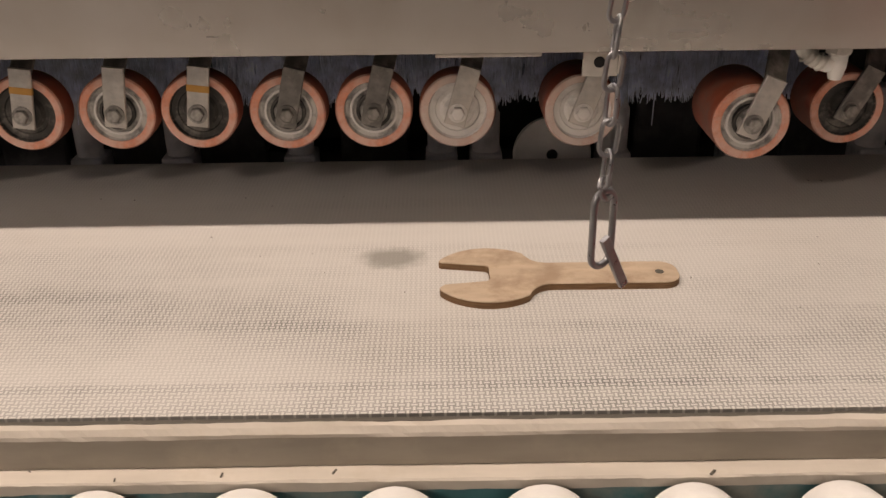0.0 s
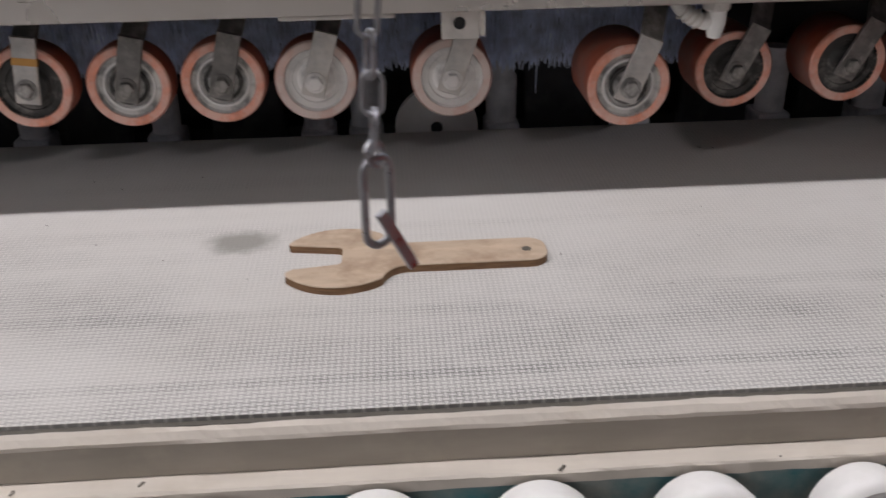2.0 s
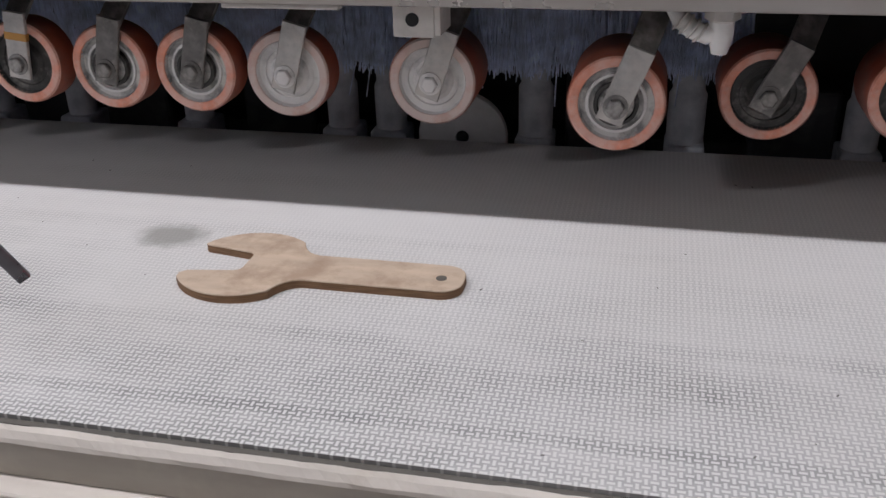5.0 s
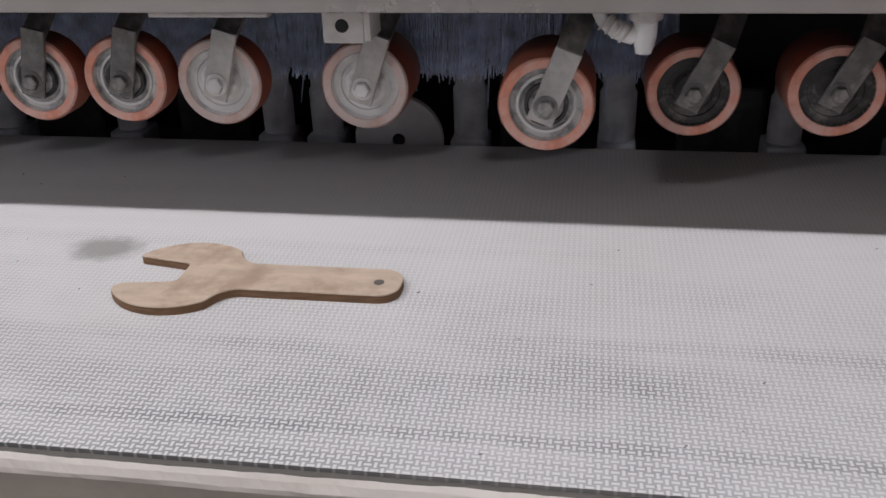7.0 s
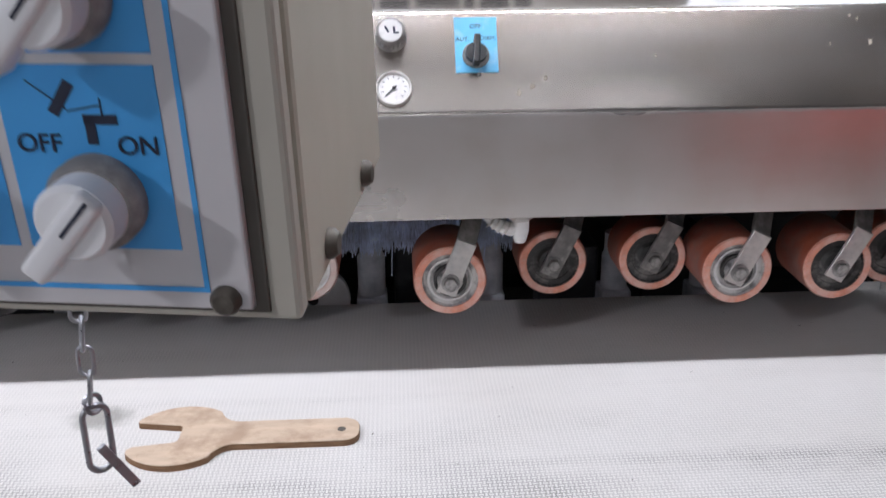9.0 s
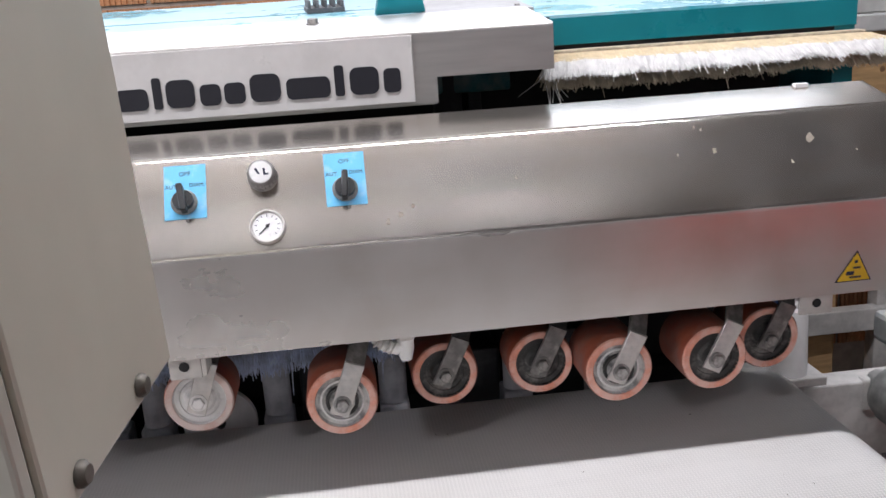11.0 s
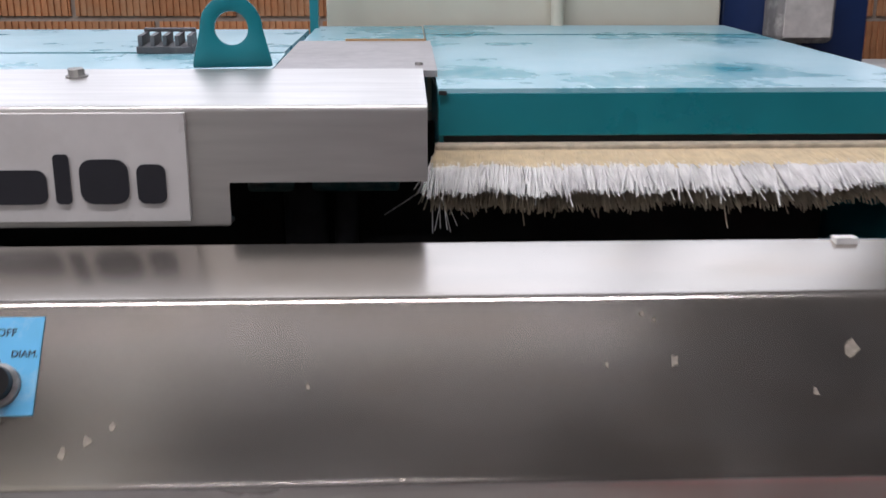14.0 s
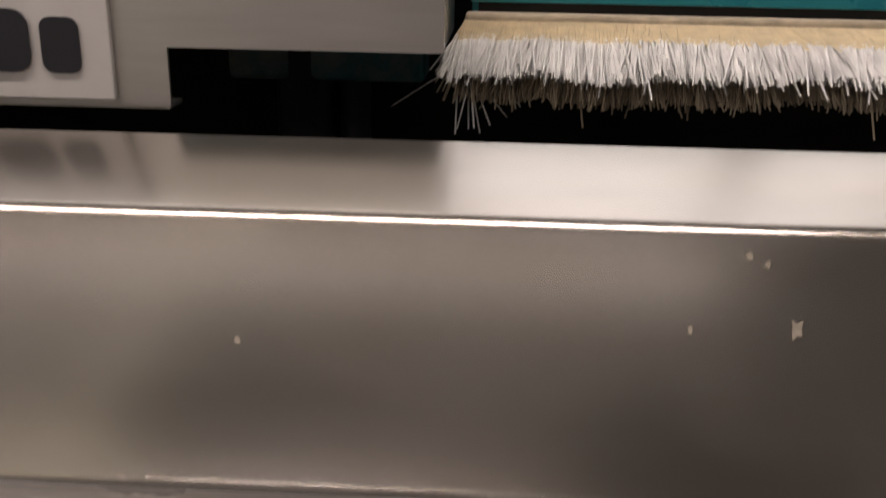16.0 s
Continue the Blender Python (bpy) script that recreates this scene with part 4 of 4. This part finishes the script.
for n_ink, (x0, x1, z0, z1) in enumerate(((-0.004, 0.082, LOW - 0.002, 1.441), (0.088, 0.127, LOW, MID), (0.133, 0.144, LOW, TALL), (0.149, 0.184, LOW, TALL - 0.004),
                       (0.19, 0.216, LOW, MID), (0.22, 0.246, LOW, MID), (0.252, 0.29, LOW, TALL - 0.004), (0.297, 0.352, LOW, MID), (0.358, 0.37, LOW, TALL),
                       (0.377, 0.414, LOW, TALL - 0.004), (0.42, 0.442, LOW, MID + 0.004))):
    part("ink_shape", moved(block(x0, x1, z0, z1), pose(0, -0.00012 * (n_ink % 5), 0)), LOGO_INK, plate)

lid = thing("brush_canopy", "wide teal painted lid, its top pale with dust", "machine canopy")
part("top_panel", extrude_x([(1.37, 1.462), (1.3705, 1.466), (1.99, lid_z(1.99)), (1.99, lid_z(1.99) - 0.006), (1.376, 1.4605)], 0.655, 1.12), TEAL_TOP, lid, "dusty light teal top")
part("front_face", box(0.655, 1.12, 1.3695, 1.3735, 1.4245, 1.4625, 0.0008, 1), TEAL, lid, "clean dark teal front edge")
part("side_skirt", box(1.088, 1.1195, 1.374, 1.98, 1.18, 1.462), TEAL, lid)
part("left_skirt", box(0.656, 0.66, 1.374, 1.6, 1.40, 1.462), TEAL, lid)
# black strip stands for the shade under the lid's front edge
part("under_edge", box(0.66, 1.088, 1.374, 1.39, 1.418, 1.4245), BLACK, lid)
part("groove", extrude_x([(1.842, lid_z(1.842) + 0.0006), (1.848, lid_z(1.848) + 0.0006), (1.848, lid_z(1.848) - 0.002), (1.842, lid_z(1.842) - 0.002)], 0.66, 1.115), TEAL, lid, "dark joint across the lid")
corner = solid("rubber_stop", box(0.6555, 0.6625, 1.3665, 1.3695, 1.4605, 1.464), BLACK, "small black rubber stop on the lid's corner", "stop")

left_lid = thing("rear_cover", "flat teal painted cover behind the hood, dusty on top", "machine cover")
part("front_panel", extrude_x([(1.44, lid_z(1.44) - 0.004), (1.632, lid_z(1.632)), (1.632, lid_z(1.632) - 0.01), (1.44, lid_z(1.44) - 0.01)], HX0, 0.49), TEAL_TOP, left_lid)
part("rear_panel", extrude_x([(1.638, lid_z(1.638) + 0.001), (1.925, lid_z(1.925)), (1.925, 1.40), (1.638, 1.40)], HX0, 0.488), TEAL_TOP, left_lid)
part("middle_panel", extrude_x([(1.645, lid_z(1.645)), (1.975, lid_z(1.975)), (1.975, 1.42), (1.645, 1.42)], 0.496, 0.652), TEAL_TOP, left_lid)
part("rear_edge", box(0.489, 0.496, 1.64, 1.98, 1.46, 1.487), TEAL, left_lid)
part("upright", box(0.488, 0.5, 1.94, 1.96, 1.48, 1.66), TEAL, left_lid, "thin teal upright edge")
steel_cap = thing("steel_cap", "grey sheet steel plate on top between hood and lids", "plate")
part("sheet", extrude_x([(1.442, lid_z(1.442) + 0.006), (1.69, lid_z(1.69) + 0.008), (1.69, lid_z(1.69) + 0.002), (1.442, lid_z(1.442))], 0.50, 0.657), DULL, steel_cap)
part("strip", box(0.555, 0.652, 1.688, 1.70, 1.499, 1.5025), WOODCRATE, steel_cap, "thin brown strip")
part("screw", lathe([(0, 0), (0.004, 0), (0.004, 0.003), (0, 0.003)], 12, "z"), BOLT, steel_cap, m=pose(0.64, 1.48, 1.481))

lug = thing("lifting_lug", "teal painted lifting lug with a round eye, worn on its face", "lifting lug")


def lug_mesh():
    n = 40
    out, inn = [], []
    for k in range(n):
        a = 2 * math.pi * k / n
        inn.append((0.0155 * math.cos(a), 0.0155 * math.sin(a)))
        c, s = math.cos(a), math.sin(a)
        if s >= -0.05:
            out.append((0.029 * c, 0.0305 * s))
        else:
            k2 = 0.036 / -s if -s > 0.72 else None
            x = c * (k2 if k2 else 0.036 / 0.72)
            out.append((max(-0.038, min(0.038, x * 1.05 if abs(x) < 0.036 else math.copysign(0.029 + 0.009 * min(1, (-s) / 0.72), c))), max(-0.036, s * 0.05)))
    bm = bmesh.new()
    vo = [[bm.verts.new((x, y, z)) for x, y in out] for z in (0, 0.012)]
    vi = [[bm.verts.new((x, y, z)) for x, y in inn] for z in (0, 0.012)]
    for k in range(n):
        j = (k + 1) % n
        bm.faces.new((vo[0][k], vo[0][j], vo[1][j], vo[1][k]))
        bm.faces.new((vi[0][j], vi[0][k], vi[1][k], vi[1][j]))
        bm.faces.new((vo[1][k], vo[1][j], vi[1][j], vi[1][k]))
        bm.faces.new((vo[0][j], vo[0][k], vi[0][k], vi[0][j]))
    bmesh.ops.recalc_face_normals(bm, faces=bm.faces)
    bevel(bm, 0.001, 2, [e for e in bm.edges if e.calc_face_angle(0) > 0.8])
    return bm


part("plate", lug_mesh(), TEAL, lug, smooth=True, m=pose(0.461, 1.464, 1.517, 90, 0, 8))
part("weld_bead", tube([(0.426, 1.452, 1.4835), (0.46, 1.4555, 1.484), (0.497, 1.461, 1.4845)], 0.0035, 8), TEAL, lug, smooth=True)
slot_block = thing("slotted_block", "small dark grey block with rectangular slots", "block", pose(0.36, 1.66, lid_z(1.66), 4.7, 0, 6))
part("base", box(-0.04, 0.022, -0.03, 0.03, 0.0, 0.008, 0.001), SLOT, slot_block)
for k in range(5):
    part("tooth", box(-0.038 + 0.0135 * k, -0.033 + 0.0135 * k, -0.028, 0.028, 0.008, 0.02, 0.0008), SLOT, slot_block)
part("bridge", box(-0.038, 0.021, 0.018, 0.028, 0.0201, 0.024, 0.0008), SLOT, slot_block)

white_brush = thing("white_brush", "thick white nylon brush that hangs from under the teal lid", "brush")
part("holder", box(0.652, 1.125, 1.352, 1.3735, 1.408, 1.4185, 0.002), BRISTLE_TAN, white_brush)
bristles("upper_bristles", bristle_row(0.652, 1.125, 9500, (1.352, 1.414), 0.056, 0.0009, 0.22, (-1.0, -0.32, -0.72, -0.9), 11, rows=0.03, ragged=0.26, fan=2.4), BRISTLE_WHITE, white_brush, "white nylon bristles, tan at the roots", BRISTLE_ROOT)
bristles("lower_bristles", bristle_row(0.654, 1.125, 6500, (1.356, 1.408), 0.055, 0.0008, 0.22, (-0.85, -0.6, -0.42, -1.0), 12, rows=0.03, ragged=0.3, fan=2.0), BRISTLE_TAN, white_brush, "tan ends of worn bristles")
bristles("end_bristles", bristle_row(0.0, 0.14, 3000, (0.0, 0.0), 0.056, 0.0007, 0.28, (-1.0, -0.25, -0.7, -0.8), 13, rows=0.03, ragged=0.3), BRISTLE_WHITE, white_brush, "white nylon bristles").matrix_basis = pose(1.118, 1.352, 1.412, 0, 0, 90)
stray = bristle_row(0.648, 0.66, 9, (1.345, 1.408), 0.068, 0.0007, 0.5, (-0.5, -1.0, -0.3, -0.9), 17, rows=0.03)
bristles("stray_bristles", stray, BRISTLE_WHITE, white_brush, "stray bent bristles")
inner = thing("spindle_motor", "dim grey spindle column inside the polishing head", "motor")
# columns coloured near black for the dim inside
for px, pr in ((0.525, 0.022), (0.565, 0.012)):
    part("column", lathe([(0, 1.15), (pr, 1.15), (pr, 1.42), (0, 1.42)], 24, "z"), DARKBLOCK, inner, smooth=True, m=pose(px, 1.47, 0))
part("carrier", box(0.47, 0.62, 1.45, 1.51, 1.36, 1.40, 0.004), TEAL_GRIMY, inner)
hook = solid("cover_clip", box(0.956, 0.974, 1.229, 1.2385, 1.3560, 1.3622, 0.001), WHITE_CAP, "small pale clip on the cover's rear edge", "clip")

# ---- things behind the machine ----
cab = thing("beige_cabinet", "beige sheet metal cabinet behind the machine", "cabinet")
part("body", box(0.507, 1.118, 2.005, 2.3, 0.0, 1.66, 0.004), BEIGE, cab)
part("pipe", lathe([(0, 1.5), (0.01, 1.5), (0.01, 1.7), (0, 1.7)], 16, "z"), BEIGE, cab, "thin beige pipe", smooth=True, m=pose(0.86, 1.99, 0))
navy = thing("blue_cabinet", "dark blue painted cabinet behind the machine", "cabinet")
part("body", box(1.125, 1.36, 2.02, 2.3, 0.0, 1.68, 0.004), NAVY, navy)
lamp_box = thing("junction_box", "pale grey socket box with a black gland on the blue cabinet", "socket")
part("case", box(1.19, 1.28, 1.955, 2.023, 1.49, 1.57, 0.012, 3), GREY_KNOB, lamp_box)
part("face", box(1.198, 1.272, 1.952, 1.9555, 1.498, 1.562, 0.0012), PLATE, lamp_box)
part("gland", lathe([(0, 1.45), (0.011, 1.45), (0.015, 1.475), (0.015, 1.495), (0, 1.495)], 16, "z"), KNOB_BLACK, lamp_box, smooth=True, m=pose(1.225, 1.985, 0))
body = thing("machine_frame", "teal painted machine base behind the conveyor", "machine frame")
part("base", box(HX0, 1.085, 1.545, 1.98, 0.0, 1.39, 0.005), TEAL_GRIMY, body)

crate = thing("wooden_crate", "pale wooden crate board with a knot", "crate")
part("board", box(1.50, 2.4, 2.16, 2.19, 1.02, 1.36, 0.004), WOODCRATE, crate)
part("side", box(1.50, 1.53, 2.19, 2.6, 1.02, 1.36, 0.004), WOODCRATE, crate)
part("leg", box(1.52, 1.6, 2.2, 2.28, 0, 1.02, 0.004), WOODCRATE, crate)
part("leg", box(2.3, 2.38, 2.2, 2.28, 0, 1.02, 0.004), WOODCRATE, crate)
part("knot", lathe([(0, -0.001), (0.007, -0.001), (0.007, 0.001), (0, 0.001)], 16), WOOD_EDGE, crate, m=pose(1.66, 2.16, 1.27))
slab = thing("stone_slab", "pale grey stone slabs laid on the crate", "stone slab")
part("slab", box(1.46, 2.5, 2.14, 2.62, 1.361, 1.40, 0.004), STONE, slab)
part("slab", box(1.50, 2.5, 2.2, 2.62, 1.401, 1.44, 0.004), STONE, slab)

rack = thing("white_rack", "white painted steel frame beyond the outfeed rollers", "frame")
for px in (1.70, 1.80):
    part("post", box(px, px + 0.045, 2.18, 2.225, 0, 1.0, 0.003), PLATE, rack)
part("rail", box(1.2, 2.4, 2.16, 2.2, 0.60, 0.66, 0.003), PLATE, rack)
table = thing("stone_table", "white dusty block table beside the grey rollers", "table")
part("top", box(1.41, 2.3, 1.60, 1.74, 0.765, 0.83, 0.012), WHITE_CAP, table)
for px in (1.48, 2.2):
    for py in (1.62, 1.67):
        part("leg", box(px, px + 0.05, py, py + 0.05, 0, 0.765), PLATE, table)

red_bin = thing("red_bin", "red plastic bin standing on the floor before the conveyor", "bin")
part("shell", box(1.05, 1.75, 0.0, 0.5, 0.0, 0.93, 0.02, 3), RED, red_bin)
part("rim", box(1.03, 1.77, -0.02, 0.52, 0.88, 0.93, 0.012), RED, red_bin)

# ---- wooden wrench on the belt ----
wrench = thing("wooden_wrench", "flat plywood open-ended wrench lying on the belt", "wrench", pose(0.024, 0.995, BELT_Z + 0.0002))


def wrench_outline():
    R, hw, slot = 0.0605, 0.0235, 0.0165
    pts = []
    # handle end, rounded, from lower to upper side
    ex, er = 0.1965, 0.018
    for k in range(9):
        a = radians(-90 + 11.25 * k)
        pts.append((ex - er + er * math.cos(a), -hw + er + er * math.sin(a)))
    for k in range(9):
        a = radians(11.25 * k)
        pts.append((ex - er + er * math.cos(a), hw - er + er * math.sin(a)))
    # hollow neck into the upper jaw
    for k in range(7):
        s = k / 6
        p = (1 - s) ** 2 * Vector((0.062, hw)) + 2 * s * (1 - s) * Vector((0.046, hw + 0.001)) + s ** 2 * Vector((R * math.cos(radians(50)), R * math.sin(radians(50))))
        pts.append((p.x, p.y))
    for k in range(1, 20):
        a = radians(50 + (145 - 50) * k / 19)
        pts.append((R * math.cos(a), R * math.sin(a)))
    pts.append((-0.0515, slot + 0.013)), pts.append((-0.049, slot + 0.0105))
    # mouth
    for k in range(8):
        a = radians(90 - 90 * k / 7)
        pts.append((-0.006 + 0.007 * math.cos(a), slot - 0.007 + 0.007 * math.sin(a) + 0.003))
    for k in range(8):
        a = radians(-90 * k / 7)
        pts.append((-0.006 + 0.007 * math.cos(a), -slot + 0.007 + 0.007 * math.sin(a)))
    pts.append((-0.045, -slot - 0.006)), pts.append((-0.0505, -slot - 0.012))
    for k in range(20):
        a = radians(-145 + (145 - 50) * k / 19)
        pts.append((R * math.cos(a), R * math.sin(a)))
    for k in range(7):
        s = k / 6
        p = (1 - s) ** 2 * Vector((R * math.cos(radians(50)), -R * math.sin(radians(50)))) + 2 * s * (1 - s) * Vector((0.046, -hw - 0.001)) + s ** 2 * Vector((0.062, -hw))
        pts.append((p.x, p.y))
    return pts


wo = wrench_outline()
part("body", prism(wo, 0.0, 0.0066), WOOD_EDGE, wrench, "dark layered plywood edge")
part("face_veneer", prism(wo, 0.0066, 0.0080, 0.0006, 1), WOOD, wrench, "pale stained birch veneer")
part("hole", lathe([(0, 0.0083), (0.0046, 0.0083), (0.0046, 0.0078), (0, 0.0078)], 20, "z"), SEAL, wrench, "dark drilled hole", m=pose(0.177, -0.001, 0))

# ---- control pendant ----
pend = thing("control_pendant", "beige sheet metal control box with blue switch fields and white knobs", "control box", pose(0.238, 0.392, 1.311, 6, 0, -9))
PW, PD, PH = 0.235, 0.155, 0.31
part("case", box(-PW, 0.0, 0.0125, PD, 0.0, PH, 0.0025), BEIGE, pend)
part("door_gap", box(-PW + 0.003, -0.003, 0.0085, 0.013, 0.003, PH), SEAL, pend, "dark gap behind the door")
part("door_rim", box(-PW, -0.0005, 0.0, 0.0095, 0.0005, PH, 0.002), BEIGE_DARK, pend)
part("seal", box(-PW + 0.010, -0.0105, -0.0014, 0.002, 0.004, PH, 0.0006), SEAL, pend, "dark rubber door seal")
part("front_foil", box(-PW + 0.014, -0.0150, -0.0045, 0.0, 0.0065, PH, 0.001), PANEL_GREY, pend, "light grey front plate")
part("blue_line", box(-PW + 0.026, -0.0285, -0.0050, -0.0046, 0.0130, 0.0147), BLUE, pend)
part("blue_line", box(-0.0302, -0.0285, -0.0050, -0.0046, 0.0148, PH - 0.03), BLUE, pend)


def switch_field(u, v):
    f = part("switch_field", box(-0.02475, 0.02475, -0.0049, -0.0046, -0.0295, 0.0295), BLUE, pend, "bright blue switch field", m=pose(u, 0, v))
    words("OFF", 0.0082, INK, f, pose(-0.0145, -0.0051, 0.0052, 90, 0, 0))
    words("ON", 0.0082, INK, f, pose(0.0165, -0.0051, 0.0047, 90, 0, 0))
    for w, h, dx, dz, a in ((0.0036, 0.0115, -0.005, 0.0195, 35), (0.0105, 0.0030, 0.006, 0.0130, 0), (0.0032, 0.0085, 0.0026, 0.0095, 0), (0.0004, 0.0110, 0.0015, 0.0165, 80), (0.0004, 0.0060, 0.0068, 0.0165, 0), (0.0003, 0.0140, -0.0095, 0.0205, -52)):
        part("symbol_bar", box(-w / 2, w / 2, -0.0003, 0.0, -h / 2, h / 2), INK, f, m=pose(dx, -0.0049, dz, 0, a, 0))
    c = pose(u + 0.0015, -0.0049, v - 0.0125)
    part("collar", lathe([(0.0150, 0), (0.0150, -0.006), (0.0130, -0.0085), (0, -0.0085)], 32), GREY_KNOB, pend, "grey collar", smooth=True, m=c)
    kb = part("knob", lathe([(0.0122, -0.008), (0.0122, -0.0185), (0.0105, -0.0205), (0, -0.0205)], 32), KNOB_WHITE, pend, "white turning knob", smooth=True, m=c @ pose(0, 0, 0, 0, 42, 0))
    part("grip", box(-0.0045, 0.0045, -0.0235, -0.012, -0.0225, 0.0118, 0.0022, 3), KNOB_WHITE, kb, smooth=True)
    part("notch", box(-0.0006, 0.0006, -0.0239, -0.0234, -0.003, 0.0112), INK, kb)


for cu in range(3):
    for cv in range(4):
        switch_field(-0.0605 - 0.0535 * cu, 0.0575 + 0.0625 * cv)
for u, v in ((-0.0235, 0.0105), (-PW + 0.0225, 0.0105)):
    part("screw", lathe([(0.0052, -0.0045), (0.0052, -0.0065), (0.0035, -0.0085), (0, -0.0085)], 16), SCREW, pend, smooth=True, m=pose(u, 0, v))
for py, pz in ((0.040, 0.010), (0.110, 0.010)):
    part("side_screw", lathe([(0.0058, 0.0), (0.0058, 0.002), (0.004, 0.0042), (0, 0.0045)], 18, "x"), SCREW, pend, smooth=True, m=pose(0, py, pz))
part("cable_gland", lathe([(0, -0.034), (0.010, -0.034), (0.016, -0.026), (0.016, 0.0), (0, 0.0)], 20, "z"), KNOB_BLACK, pend, "black cable gland", smooth=True, m=pose(-0.150, 0.06, 0))
part("support_arm", box(-0.14, -0.09, 0.05, 0.10, PH, 3.7, 0.004), BEIGE_DARK, pend, "beige hanging tube")

# ---- chain with snap hook ----
chain = thing("hanging_chain", "galvanised chain with a snap hook, hung from the control box", "chain", pose(*CHAIN_AT, 1.335))


def link(turn, z):
    a, h, r = 0.0047, 0.0062, 0.0014
    pts = [(a * math.cos(t), 0, h + a * math.sin(t)) for t in np.linspace(0, math.pi, 9)] + [(a * math.cos(t), 0, -h + a * math.sin(t)) for t in np.linspace(math.pi, 2 * math.pi, 9)]
    part("link", tube(pts, r, 8, True), CHAIN, chain, smooth=True, m=pose(0, 0, z, 6, 4, turn))


part("eye_bar", tube([(0.045, -0.125, -0.008), (0.015, -0.03, 0.002), (0.0, 0.0, 0.0)], 0.003, 8), CHAIN, chain, "short steel eye bar", smooth=True)
for k in range(10):
    link(12 + 90 * (k % 2) + 14 * math.sin(k * 2.1), -0.010 - 0.0188 * k)
pts = [(0.008 * math.cos(t), 0, -0.2165 + (0.016 if math.sin(t) > 0 else -0.016) + 0.008 * math.sin(t)) for t in np.linspace(0.02, 2 * math.pi - 0.02, 26)]
hk = part("snap_hook", tube(pts, 0.0022, 10, True), CHAIN, chain, "worn steel snap hook", smooth=True, m=pose(0, 0, 0, 0, 0, 35))
part("eye", tube([(0.006 * math.cos(t), 0.006 * math.sin(t), 0) for t in np.linspace(0, 6.283, 17)[:-1]], 0.0018, 8, True), CHAIN, hk, smooth=True, m=pose(0, 0, -0.191, 70, 0, 20))
part("gate", box(-0.0032, 0.0032, -0.0018, 0.0018, -0.042, 0.0, 0.0008), CHAIN, hk, "hanging steel tongue", m=pose(0.0, -0.002, -0.222, 0, -28, 0))

# ---- small marks and dirt ----
chips = thing("belt_debris", "tiny dark chips and hairs on the belt and rail", "debris", kind="stuff")
rng = random.Random(3)
deb = bmesh.new()
for _ in range(46):
    x, y = rng.uniform(-0.5, 0.9), rng.uniform(0.78, 1.3)
    s = rng.uniform(0.0003, 0.0009)
    add(deb, moved(box(-s * rng.uniform(1, 4), s, -s * 0.5, s * 0.5, 0, s * 0.5), pose(x, y, BELT_Z + 0.0002, 0, 0, rng.uniform(0, 180))))
for _ in range(8):
    x = rng.uniform(-0.5, 0.6)
    s = rng.uniform(0.0006, 0.0019)
    add(deb, moved(box(-s * 2, s * 2, -s * 0.6, s * 0.6, 0, s * 0.6), pose(x, rng.uniform(0.737, 0.751), 0.8582, 0, 0, rng.uniform(0, 180))))
part("chips", deb, SEAL, chips)

# ---- ribbed clay blocks of the rear wall ----
def ribbed_block():
    w, h, n = 0.362, 0.232, 24
    prof = []
    for k in range(n):
        x0, p = -w / 2 + w * k / n, w / n
        prof += [(x0, 0.0), (x0 + p * 0.55, 0.0), (x0 + p * 0.65, 0.005), (x0 + p * 0.92, 0.005)]
    prof.append((w / 2, 0.0))
    vs = [(x, y - 0.008, z) for x, y in prof for z in (-h / 2, h / 2)]
    vs += [(x, 0.0, z) for x in (-w / 2, w / 2) for z in (-h / 2, h / 2)]
    fs = [(2 * k, 2 * k + 2, 2 * k + 3, 2 * k + 1) for k in range(len(prof) - 1)]
    m = 2 * len(prof)
    fs += [(0, 1, m + 1, m), (m - 2, m, m + 2, m - 1)[:0] or (m - 2, m - 1, m + 3, m + 2)]
    fs += [tuple([m + 1] + [2 * k + 1 for k in range(len(prof))] + [m + 3]), tuple([m] + [2 * k for k in range(len(prof))] + [m + 2])]
    me = bpy.data.meshes.new("brick")
    me.from_pydata(vs, [], fs)
    me.materials.append(BRICK)
    return me


rib = ribbed_block()
for row in range(6):
    for c in range(14):
        ob = new("brick", rib)
        ob.parent = wall_north
        ob.matrix_basis = pose(-2.0 + 0.374 * c + 0.187 * (row % 2), 2.749, 0.43 + 0.244 * row)
